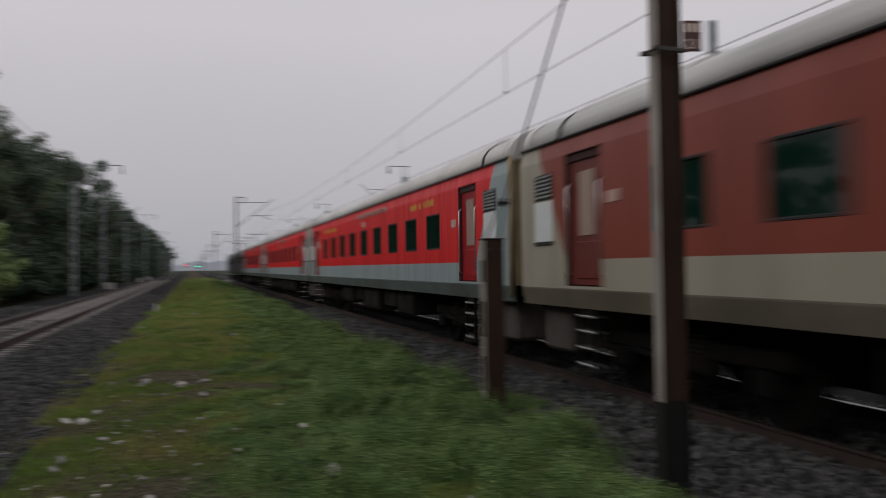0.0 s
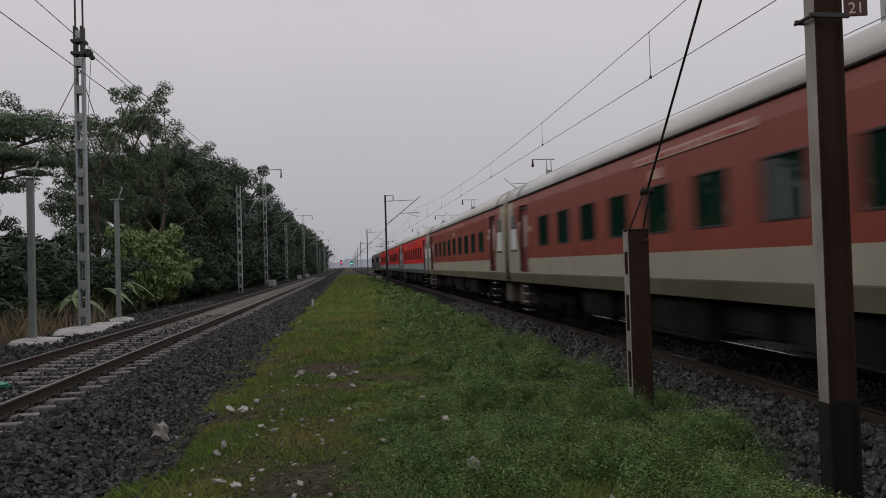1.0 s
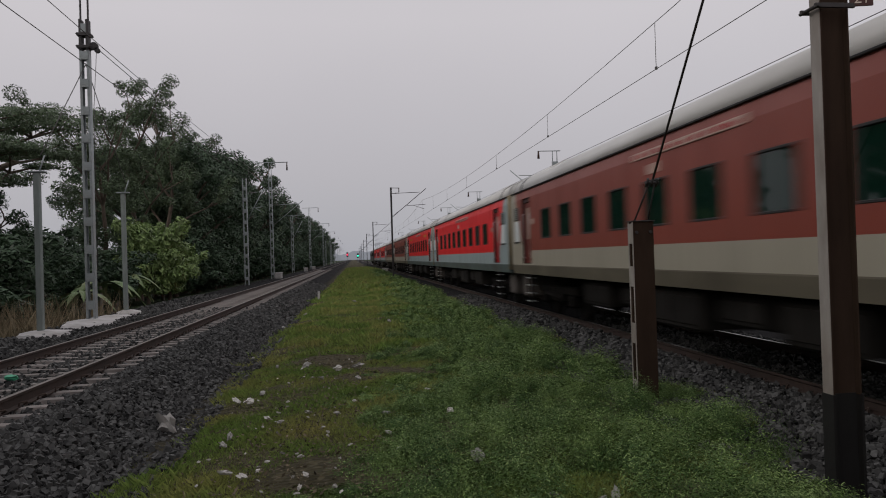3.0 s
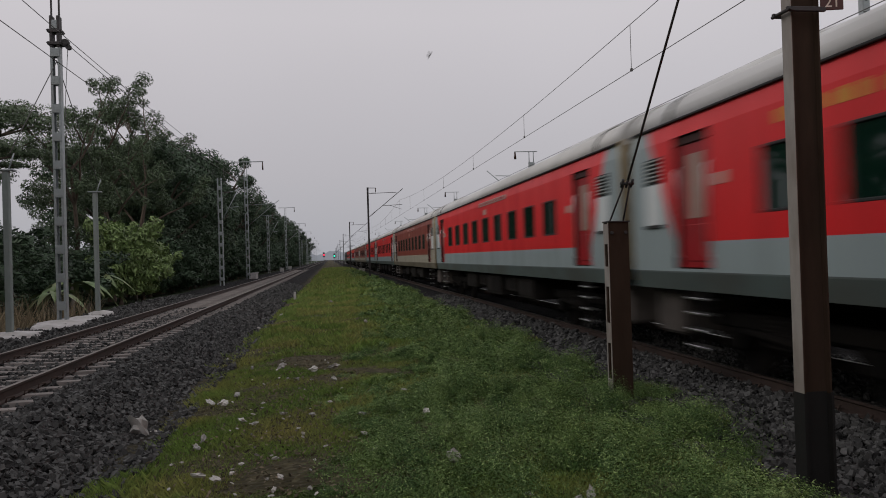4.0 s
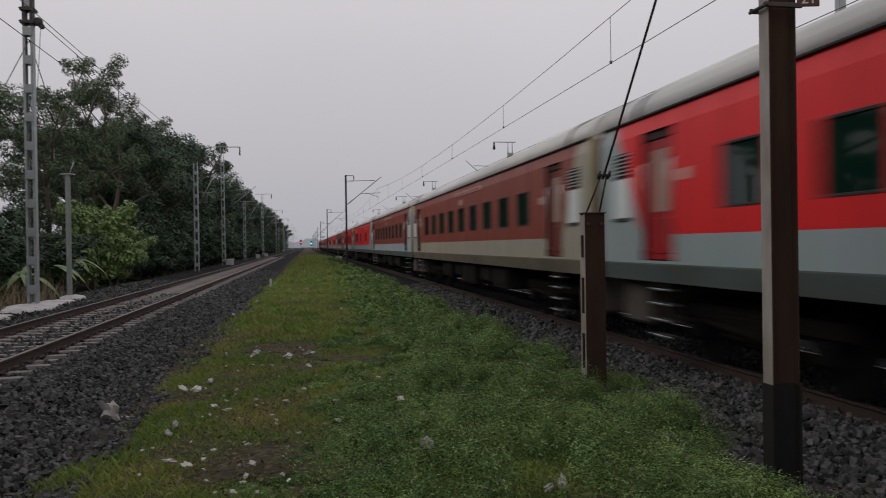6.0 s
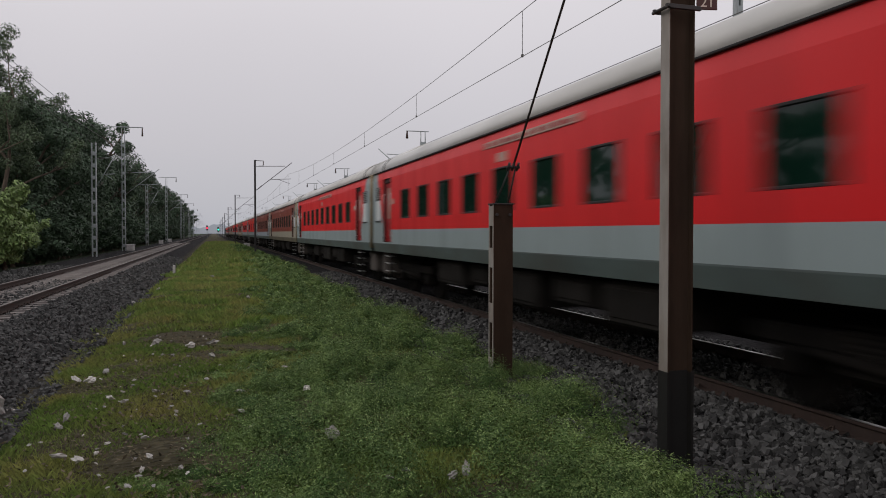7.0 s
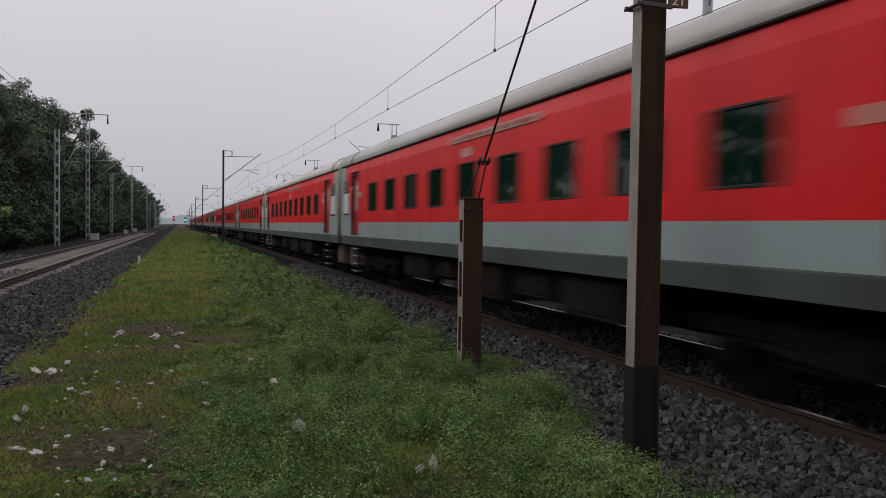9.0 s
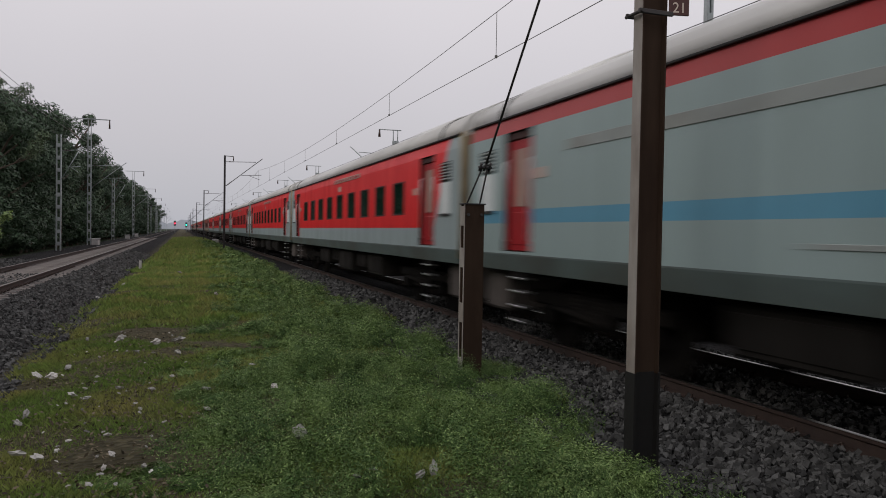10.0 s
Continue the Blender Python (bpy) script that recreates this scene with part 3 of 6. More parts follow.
def coach_body(wins, paint, doors=(-1, 1)):
    """Both side walls with their window and door openings, the end walls and the floor."""
    bm = bmesh.new()
    ybreak = {-BODY_Y, BODY_Y}
    holes = []
    for y in wins:
        holes.append((y - 0.46, y + 0.46, 2.06, 2.80))
    if doors:
        for s in doors:
            holes.append((s * 8.95 - 0.48, s * 8.95 + 0.48, 1.40, 3.22))
    zbreak = {1.36, 3.46}
    for a, b, c, d in holes:
        ybreak |= {a, b}
        zbreak |= {c, d}
    ys, zs = sorted(ybreak), sorted(zbreak)
    for side in (-1, 1):
        verts = {}

        def v(y, z):
            if (y, z) not in verts:
                verts[y, z] = bm.verts.new((side * (HALF - (0.03 if z > 3.4 else 0)), y, z))
            return verts[y, z]

        for y0, y1 in zip(ys, ys[1:]):
            for z0, z1 in zip(zs, zs[1:]):
                ym, zm = (y0 + y1) / 2, (z0 + z1) / 2
                if any(a < ym < b and c < zm < d for a, b, c, d in holes):
                    continue
                q = [v(y0, z0), v(y1, z0), v(y1, z1), v(y0, z1)]
                bm.faces.new(q if side > 0 else q[::-1])
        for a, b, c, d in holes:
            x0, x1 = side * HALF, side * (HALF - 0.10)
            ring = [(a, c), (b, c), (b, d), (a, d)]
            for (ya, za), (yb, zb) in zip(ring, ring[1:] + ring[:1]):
                # reveals take the dark colour, so their shade is painted on
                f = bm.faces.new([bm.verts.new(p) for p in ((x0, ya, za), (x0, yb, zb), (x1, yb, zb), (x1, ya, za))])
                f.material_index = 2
    for s in (-1, 1):
        sec = [(-HALF, 1.36), (HALF, 1.36), (HALF - 0.03, 3.46), (-HALF + 0.03, 3.46)]
        f = bm.faces.new([bm.verts.new((x, s * BODY_Y, z)) for x, z in (sec if s < 0 else sec[::-1])])
        f.material_index = 1
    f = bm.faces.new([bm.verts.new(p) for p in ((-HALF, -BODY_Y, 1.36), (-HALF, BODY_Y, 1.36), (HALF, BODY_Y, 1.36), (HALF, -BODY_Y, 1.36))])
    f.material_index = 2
    bmesh.ops.remove_doubles(bm, verts=bm.verts, dist=0.002)
    return bm


def build_bogie(coach, y):
    bm = bmesh.new()
    for s in (-1, 1):
        box(bm, s * 1.12 - 0.10, s * 1.12 + 0.10, -1.7, 1.7, 0.62, 0.82, 0.03)
        box(bm, s * 1.12 - 0.12, s * 1.12 + 0.12, -0.55, 0.55, 0.42, 0.66, 0.04)
        for a in (-1.28, 1.28):
            box(bm, s * 1.12 - 0.13, s * 1.12 + 0.13, a - 0.17, a + 0.17, 0.34, 0.62, 0.04)
        tube(bm, [(s * 1.25, -0.5, 0.5), (s * 1.25, 0.95, 0.62)], 0.045, 6)
    box(bm, -1.1, 1.1, -0.3, 0.3, 0.62, 0.86, 0.04)
    b = part("bogie", bm, M["under"], coach, "grimy two-axle bogie")
    b.matrix_basis = pose(0, y, 0)
    bm = bmesh.new()
    for s in (-1, 1):
        tube(bm, [(s * 0.80, 0, 0), (s * 0.84, 0, 0), (s * 0.845, 0, 0), (s * 0.94, 0, 0)], [0.49, 0.49, 0.457, 0.45], 24)
        tube(bm, [(s * 0.90, 0, 0), (s * 0.955, 0, 0)], [0.12, 0.12], 12)
    tube(bm, [(-0.9, 0, 0), (0.9, 0, 0)], 0.085, 10)
    w = part("wheelset", bm, M["under"], b)
    w.matrix_basis = pose(0, -1.28, 0.457)
    share("wheelset", w, b, pose(0, 1.28, 0.457))
    bm = bmesh.new()
    pts = [(0.075 * math.cos(i * 0.8), 0.075 * math.sin(i * 0.8), 0.30 * i / 40) for i in range(41)]
    tube(bm, pts, 0.018, 5)
    sp = part("spring", bm, M["box"], b)
    sp.matrix_basis = pose(-1.17, -0.3, 0.62)
    for x, yy in ((-1.17, 0.3), (1.17, -0.3), (1.17, 0.3)):
        share("spring", sp, b, pose(x, yy, 0.62))
    return b


def build_coach(paint, label, wins, doormat, board=True, lettering=False, doors=(-1, 1), sole="sole"):
    coach = empty("railway_coach")
    tagged(coach, label, "railway coach", "coaches of the passing train")
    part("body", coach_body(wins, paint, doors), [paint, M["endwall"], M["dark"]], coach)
    # roof with raised ends, and the gutter along its edge
    bm = bmesh.new()
    extrude_y(bm, roof_profile(1.57, 3.465, 0.60), -BODY_Y, BODY_Y)
    bm.normal_update()
    for f in bm.faces:
        f.smooth = abs(f.normal.y) < 0.5
    part("roof", bm, M["roof"], coach, "weathered grey arched roof")
    for s in (-1, 1):
        for e in (-1, 1):
            bm = bmesh.new()
            tube(bm, [(e * (HALF - 0.05), s * (BODY_Y - 0.02), 1.2), (e * (HALF - 0.06), s * (BODY_Y - 0.02), 3.5)], 0.055, 8)
            part("corner_post", bm, M["endwall"], coach, "dusty tan corner post")
        for name, w, z0, h, a, b in (("roof_unit", 1.45, 3.60, 0.515, 6.9, 9.6), ("roof_end", 1.60, 3.44, 0.65, 10.66, 10.92)):
            bm = bmesh.new()
            y0, y1 = sorted((s * a, s * b))
            extrude_y(bm, roof_profile(w, z0, h), y0, y1)
            bm.normal_update()
            for f in bm.faces:
                f.smooth = abs(f.normal.y) < 0.5
            part(name, bm, M["roof"], coach)
        bm = bmesh.new()
        y0, y1 = sorted((s * 9.62, s * 9.72))
        extrude_y(bm, roof_profile(1.585, 3.45, 0.635), y0, y1)
        part("roof_seam", bm, M["bellows"], coach, "dark sealed roof seam")
        bm = bmesh.new()
        x0, x1 = sorted((s * 1.575, s * 1.635))
        box(bm, x0, x1, -BODY_Y, BODY_Y, 3.445, 3.475, 0.006)
        part("gutter", bm, M["bellows"], coach)
        bm = bmesh.new()
        sec = [(s * 1.50, 1.10), (s * 1.57, 1.10), (s * 1.622, 1.34), (s * 1.622, 1.362), (s * 1.50, 1.362)]
        extrude_y(bm, sec if s > 0 else sec[::-1], -BODY_Y, BODY_Y)
        part("sole_bar", bm, M[sole], coach, "dusty sole bar under the body side")
    # windows
    frame_ob = pane_ob = None
    for y in wins:
        for s in (-1, 1):
            turn = pose(s * (HALF - 0.012), y, 2.43, 0, 0, 0 if s > 0 else 180)
            if frame_ob is None:
                bm = bmesh.new()
                a, b, w = 0.47, 0.38, 0.035
                for y0, y1, z0, z1 in ((-a, a, b - w, b), (-a, a, -b, -b + w), (-a, -a + w, -b + w, b - w), (a - w, a, -b + w, b - w)):
                    box(bm, -0.02, 0.02, y0, y1, z0, z1, 0.006)
                frame_ob = part("window", bm, M["rubber"], coach)
                frame_ob.matrix_basis = turn
                bm = bmesh.new()
                box(bm, -0.018, -0.008, -a + 0.03, a - 0.03, -b + 0.03, b - 0.03)
                pane_ob = part("pane", bm, M["pane"], frame_ob, "dark tinted glass")
                wo = frame_ob
            else:
                wo = share("window", frame_ob, coach, turn)
                share("pane", pane_ob, wo, pose(0, 0, 0))
    # doors with rails, and the pale windows and louvres of the end compartments
    if doors:
        bm = bmesh.new()
        box(bm, -0.03, 0.02, -0.47, 0.47, 1.41, 3.10, 0.01)
        box(bm, 0.0, 0.035, -0.30, 0.30, 1.5, 2.0, 0.01)
        # dark strip painted as the shade at the top of the doorway
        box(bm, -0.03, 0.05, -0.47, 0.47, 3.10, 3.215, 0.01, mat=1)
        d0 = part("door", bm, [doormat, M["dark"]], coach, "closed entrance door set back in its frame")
        bm = bmesh.new()
        box(bm, 0.02, 0.03, -0.19, 0.19, 2.08, 2.95, 0.004)
        dw = part("door_window", bm, M["doorpane"], d0, "dusty beige door window")
        bm = bmesh.new()
        tube(bm, [(0.02, 0, 1.55), (0.07, 0, 1.6), (0.07, 0, 2.75), (0.02, 0, 2.8)], 0.011, 6)
        dh = part("handrail", bm, M["steel"], d0, "bright steel handrail")
        dh.matrix_basis = pose(0.03, 0.42, 0)
        share("handrail", dh, d0, pose(0.03, -0.42, 0))
        first = True
        for y in [8.95 * d for d in doors]:
            for s in (-1, 1):
                turn = pose(s * (HALF - 0.09), y, 0, 0, 0, 0 if s > 0 else 180)
                if first:
                    d0.matrix_basis = turn
                    first = False
                    continue
                d = share("door", d0, coach, turn)
                share("door_window", dw, d, pose(0, 0, 0))
                share("handrail", dh, d, pose(0.03, 0.42, 0))
                share("handrail", dh, d, pose(0.03, -0.42, 0))
        bm = bmesh.new()
        for y in (-0.22, 0.22):
            box(bm, -0.04, 0.0, y - 0.02, y + 0.02, 0.33, 1.1, 0.005)
        box(bm, -0.05, -0.03, -0.22, 0.22, 1.0, 1.1, 0.005)
        bmesh.ops.remove_doubles(bm, verts=bm.verts, dist=0.001)
        st = part("step_ladder", bm, M["under"], coach, "entrance steps with bright treads")
        bm = bmesh.new()
        box(bm, -0.16, 0.03, -0.215, 0.215, -0.014, 0.014, 0.006)
        tread = part("tread", bm, M["steel"], st, "bright worn metal tread")
        tread.matrix_basis = pose(0, 0, 0.36)
        for z in (0.58, 0.80, 1.0):
            share("tread", tread, st, pose(0, 0, z))
        for i, (y, s) in enumerate([(y, s) for y in [8.95 * d for d in doors] for s in (-1, 1)]):
            turn = pose(s * 1.58, y, 0, 0, 0, 0 if s > 0 else 180)
            if i == 0:
                st.matrix_basis = turn
            else:
                so = share("step_ladder", st, coach, turn)
                for z in (0.36, 0.58, 0.80, 1.0):
                    share("tread", tread, so, pose(0, 0, z))
    bm = bmesh.new()
    box(bm, -0.01, 0.016, -0.28, 0.28, 2.03, 2.62, 0.006)
    lw = part("lavatory_window", bm, M["pale"], coach, "white frosted lavatory window")
    bm = bmesh.new()
    box(bm, -0.012, 0.010, -0.28, 0.28, 2.64, 3.02, 0.005)
    lv = part("louvre", bm, M["rubber"], coach, "dark ventilation louvre with pale slats")
    bm = bmesh.new()
    box(bm, 0.008, 0.034, -0.265, 0.265, 0.0, 0.026, 0.004)
    slat = part("slat", bm, M["ventgrey"], lv)
    slat.matrix_basis = pose(0, 0, 2.675)
    for k in range(1, 6):
        share("slat", slat, lv, pose(0, 0, 2.675 + 0.058 * k))
    bm = bmesh.new()
    box(bm, 0.0, 0.03, -0.29, 0.29, 1.985, 2.03, 0.004)
    lsill = part("sill", bm, M["rubber"], lw)
    for i, (y, s) in enumerate([(y, s) for y in [10.1 * d for d in doors] for s in (-1, 1)]):
        turn = pose(s * HALF, y, 0, 0, 0, 0 if s > 0 else 180)
        if i == 0:
            lw.matrix_basis = lv.matrix_basis = turn
        else:
            o = share("lavatory_window", lw, coach, turn)
            share("sill", lsill, o, pose(0, 0, 0))
            o = share("louvre", lv, coach, turn)
            for k in range(6):
                share("slat", slat, o, pose(0, 0, 2.675 + 0.058 * k))
    # name board with unreadable lettering, number marks
    if board:
        bm = bmesh.new()
        x = -HALF
        box(bm, x - 0.022, x, -2.85, 0.85, 3.18, 3.30, 0.006)
        nb = part("name_board", bm, M["board"], coach, "cream destination board with faded lettering")
        bm = bmesh.new()
        r = random.Random(4)
        y = -2.7
        while y < 0.7:
            w = r.uniform(0.05, 0.12)
            box(bm, x - 0.026, x - 0.0225, y, y + w, 3.205, 3.205 + r.uniform(0.05, 0.075))
            y += w + r.choice((0.03, 0.03, 0.14))
        tagged(part("lettering", bm, M["reddoor"], nb, "faded red lettering bars"), kind="stuff")
        bm = bmesh.new()
        box(bm, x - 0.014, x, -0.2, 0.22, 2.90, 3.06, 0.004)
        part("number_plate", bm, M["board"], coach, "small faded cream plate")
    for y in (8.19, -8.2):
        bm = bmesh.new()
        box(bm, -HALF - 0.012, -HALF, y - 0.14, y + 0.14, 2.46, 2.61, 0.004)
        part("coach_mark", bm, M["board"], coach, "small cream coach letter plate")
    if lettering:
        bm = bmesh.new()
        r = random.Random(9)
        for y0, y1 in ((4.6, 6.9), (-6.9, -5.2)):
            y = y0
            while y < y1:
                w = r.uniform(0.08, 0.16)
                box(bm, -HALF - 0.006, -HALF - 0.0005, y, y + w, 3.0, 3.0 + r.uniform(0.11, 0.16))
                y += w + r.choice((0.05, 0.05, 0.2))
        tagged(part("lettering", bm, M["yellow"], coach, "yellow painted lettering bars"), kind="stuff")
    if not wins:
        for i, (y0, y1, z0, z1) in enumerate(((-7.6, -1.2, 2.78, 2.92), (-0.6, 7.4, 2.78, 2.92), (-5.0, -3.0, 1.58, 1.63), (1.0, 3.4, 1.58, 1.63))):
            bm = bmesh.new()
            box(bm, -HALF - 0.012, -HALF, y0, y1, z0, z1, 0.004)
            part("side_vent", bm, M["ventgrey"], coach, "grey-green horizontal vent panel")
    # underframe
    build_bogie(coach, 7.45)
    build_bogie(coach, -7.45)
    for y0, y1, z0, w in ((-4.6, -3.1, 0.50, 1.42), (-2.7, -1.5, 0.62, 1.38), (-1.1, 0.9, 0.46, 1.44), (1.5, 2.4, 0.66, 1.36), (2.9, 4.6, 0.54, 1.40)):
        bm = bmesh.new()
        box(bm, -w, w, y0, y1, z0, 1.04, 0.03)
        eb = part("equipment_box", bm, M["box"], coach, "dusty grey underfloor equipment box")
        for s in (-1, 1):
            for a, b in ((y0 + 0.1, (y0 + y1) / 2 - 0.04), ((y0 + y1) / 2 + 0.04, y1 - 0.1)):
                bm = bmesh.new()
                box(bm, s * w - 0.02, s * w + 0.02, a, b, z0 + 0.08, 0.96, 0.01)
                part("cover", bm, M["box"], eb)
    for s in (-1, 1):
        bm = bmesh.new()
        box(bm, -1.38, 1.38, s * 10.2 - 0.42, s * 10.2 + 0.42, 0.42, 1.06, 0.05)
        part("waste_tank", bm, M["tank"], coach, "dusty brown underfloor tank")
        bm = bmesh.new()
        rings = []
        for k in range(9):
            w, top = 1.22 - 0.045 * (k % 2), 3.70 - 0.03 * (k % 2)
            loop = ((-w, 1.15), (-w, top - 0.2), (-w + 0.2, top), (w - 0.2, top), (w, top - 0.2), (w, 1.15), (w - 0.16, 1.15), (w - 0.16, 3.5), (-w + 0.16, 3.5), (-w + 0.16, 1.15))
            rings.append([bm.verts.new((x, s * (BODY_Y + 0.03 * k), z)) for x, z in loop])
        for p, q in zip(rings, rings[1:]):
            for i in range(10):
                bm.faces.new((p[i], p[(i + 1) % 10], q[(i + 1) % 10], q[i]))
        bmesh.ops.recalc_face_normals(bm, faces=bm.faces)
        part("gangway_bellows", bm, M["bellows"], coach, "black ribbed rubber gangway bellows")
        bm = bmesh.new()
        a, b = sorted((s * 10.6, s * 11.14))
        box(bm, -0.16, 0.16, a, b, 0.86, 1.12, 0.04)
        part("coupler", bm, M["under"], coach)
    bm = bmesh.new()
    box(bm, -0.9, 0.9, -BODY_Y + 0.1, BODY_Y - 0.1, 0.98, 1.34, 0.02)
    part("floor_frame", bm, M["under"], coach)
    # made-up beam that blocks the light showing through below the coach
    bm = bmesh.new()
    box(bm, -0.28, 0.28, -9.7, 9.7, 0.40, 0.97, 0.03)
    part("centre_beam", bm, M["under"], coach, "black beam added to close the gap under the floor")
    return coach


NINE = [1.71 * k for k in range(-4, 5)]
PANTRY = [6.84, 5.5, 4.1, 0.2, -6.1]
COACH = {
    "red": build_coach(M["red"], "bright red express coach with grey lower panels", NINE, M["reddoor"], lettering=True),
    "plain": build_coach(M["red"], "red express coach with grey lower panels, unlettered", NINE, M["reddoor"]),
    "brick": build_coach(M["brick"], "faded brick-red coach with cream lower panels", NINE, M["brickdoor"], sole="creamsole"),
    "white": build_coach(M["brickwhite"], "brick-red coach with pale blue lower panels", NINE, M["brickdoor"]),
    "pantry": build_coach(M["red"], "bright red pantry coach with few windows", PANTRY, M["reddoor"], lettering=True, doors=(1,)),
    "power": build_coach(M["grey"], "grey windowless power coach with a blue stripe", [], M["reddoor"], board=False),
}
ORDER = {-3: "plain", -2: "plain", -1: "red", 0: "brick", 1: "brick", 2: "red", 3: "plain", 4: "brick", 5: "plain", 6: "pantry", 7: "white", 8: "brick",
         9: "plain", 10: "plain", 11: "plain", 12: "plain", 13: "plain", 14: "plain", 15: "power"}


def coach_y(n):
    return 11.0 - PITCH * n - PITCH / 2


used = set()
for n, kind in ORDER.items():
    at = pose(RIGHT, coach_y(n), 0)
    if kind in used:
        ob = copy_thing(COACH[kind], at)
    else:
        ob = COACH[kind]
        ob.matrix_basis = at
        used.add(kind)
    TRAIN.append((ob, coach_y(n)))


def build_loco():
    loco = empty("locomotive")
    tagged(loco, "dark electric locomotive at the head of the train", "locomotive", "locomotives of the passing train")
    bm = bmesh.new()
    prof = [(-1.45, 1.1), (1.45, 1.1), (1.55, 1.3), (1.55, 3.3), (1.35, 3.75), (-1.35, 3.75), (-1.55, 3.3), (-1.55, 1.3)]
    extrude_y(bm, prof, -8.6, 8.6)
    for s in (-1, 1):
        a = [bm.verts.new((x, s * 8.6, z)) for x, z in prof]
        b = [bm.verts.new((x * 0.9, s * (9.7 if z < 2.6 else 9.1), min(z, 3.6))) for x, z in prof]
        for i in range(len(prof)):
            j = (i + 1) % len(prof)
            bm.faces.new((a[i], a[j], b[j], b[i]))
        bm.faces.new(b)
    bmesh.ops.recalc_face_normals(bm, faces=bm.faces)
    part("body", bm, M["loco"], loco)
    bm = bmesh.new()
    for i in range(7):
        for s in (-1, 1):
            box(bm, s * 1.56 - 0.02, s * 1.56 + 0.02, -5.6 + i * 1.7, -4.5 + i * 1.7, 2.3, 3.0, 0.01)
    tagged(part("grille", bm, M["box"], loco, "dusty side grilles"), kind="stuff")
    for s in (-1, 1):
        bm = bmesh.new()
        box(bm, -1.56, 1.56, s * 7.9 - 0.35, s * 7.9 + 0.35, 2.35, 3.0, 0.02)
        part("cab_window", bm, M["pane"], loco, "dark cab side window")
        bm = bmesh.new()
        y = s * 5
        tube(bm, [(0, y - 0.9, 3.8), (0, y + 0.7, 4.5), (0, y - 0.6, 5.4)], 0.03, 6)
        tube(bm, [(-0.9, y - 0.6, 5.4), (0.9, y - 0.6, 5.4)], 0.03, 6)
        box(bm, -0.6, 0.6, y - 1.0, y + 1.0, 3.75, 3.85, 0.02)
        part("pantograph", bm, M["darksteel"], loco)
        b = build_bogie(loco, s * 5.4)
    return loco


LOCO = build_loco()
for i in range(2):
    y = coach_y(-3) + PITCH / 2 + 10.0 + 20.0 * i
    ob = LOCO if i == 0 else copy_thing(LOCO, pose(RIGHT, y, 0))
    ob.matrix_basis = pose(RIGHT, y, 0)
    TRAIN.append((ob, y))


# ---- masts, posts and overhead wires beside the tracks ----
def i_beam(w, d, t=0.012):
    """Section with its web along x: depth d in x, flange width w in y."""
    return [(-d / 2, -w / 2), (-d / 2 + t, -w / 2), (-d / 2 + t, -t / 2), (d / 2 - t, -t / 2), (d / 2 - t, -w / 2), (d / 2, -w / 2),
            (d / 2, w / 2), (d / 2 - t, w / 2), (d / 2 - t, t / 2), (-d / 2 + t, t / 2), (-d / 2 + t, w / 2), (-d / 2, w / 2)]


def bracket(parent, z, reach, side, mat, label="steel bracket arm with insulators"):
    """Cantilever: a level stay, a slanting bracket tube and a steady arm, reaching towards the track at +x * side."""
    bm = bmesh.new()
    tube(bm, [(0.1 * side, 0, z + 1.35), (reach * 0.95 * side, 0, z + 1.42)], 0.025, 6)
    tube(bm, [(0.1 * side, 0, z - 0.75), ((reach + 0.45) * side, 0, z + 1.75)], 0.032, 6)
    tube(bm, [(reach * 0.5 * side, 0, z + 0.22), ((reach + 0.35) * side, 0, z + 0.30)], 0.022, 6)
    tube(bm, [(reach * 0.72 * side, 0, z + 0.24), ((reach + 0.25) * side, 0, z - 0.12)], 0.018, 6)
    for c, d in (((0.35 * side, 0, z + 1.37), (0.75 * side, 0, z + 1.38)), ((0.3 * side, 0, z - 0.6), (0.62 * side, 0, z - 0.3))):
        a, b = Vector(c), Vector(d)
        n = 7
        for i in range(n):
            p = a.lerp(b, i / n)
            tube(bm, [p, a.lerp(b, (i + 0.5) / n)], [0.065, 0.03], 8, mat=1)
    return part("bracket_arm", bm, [mat, M["porcelain"]], parent, label)


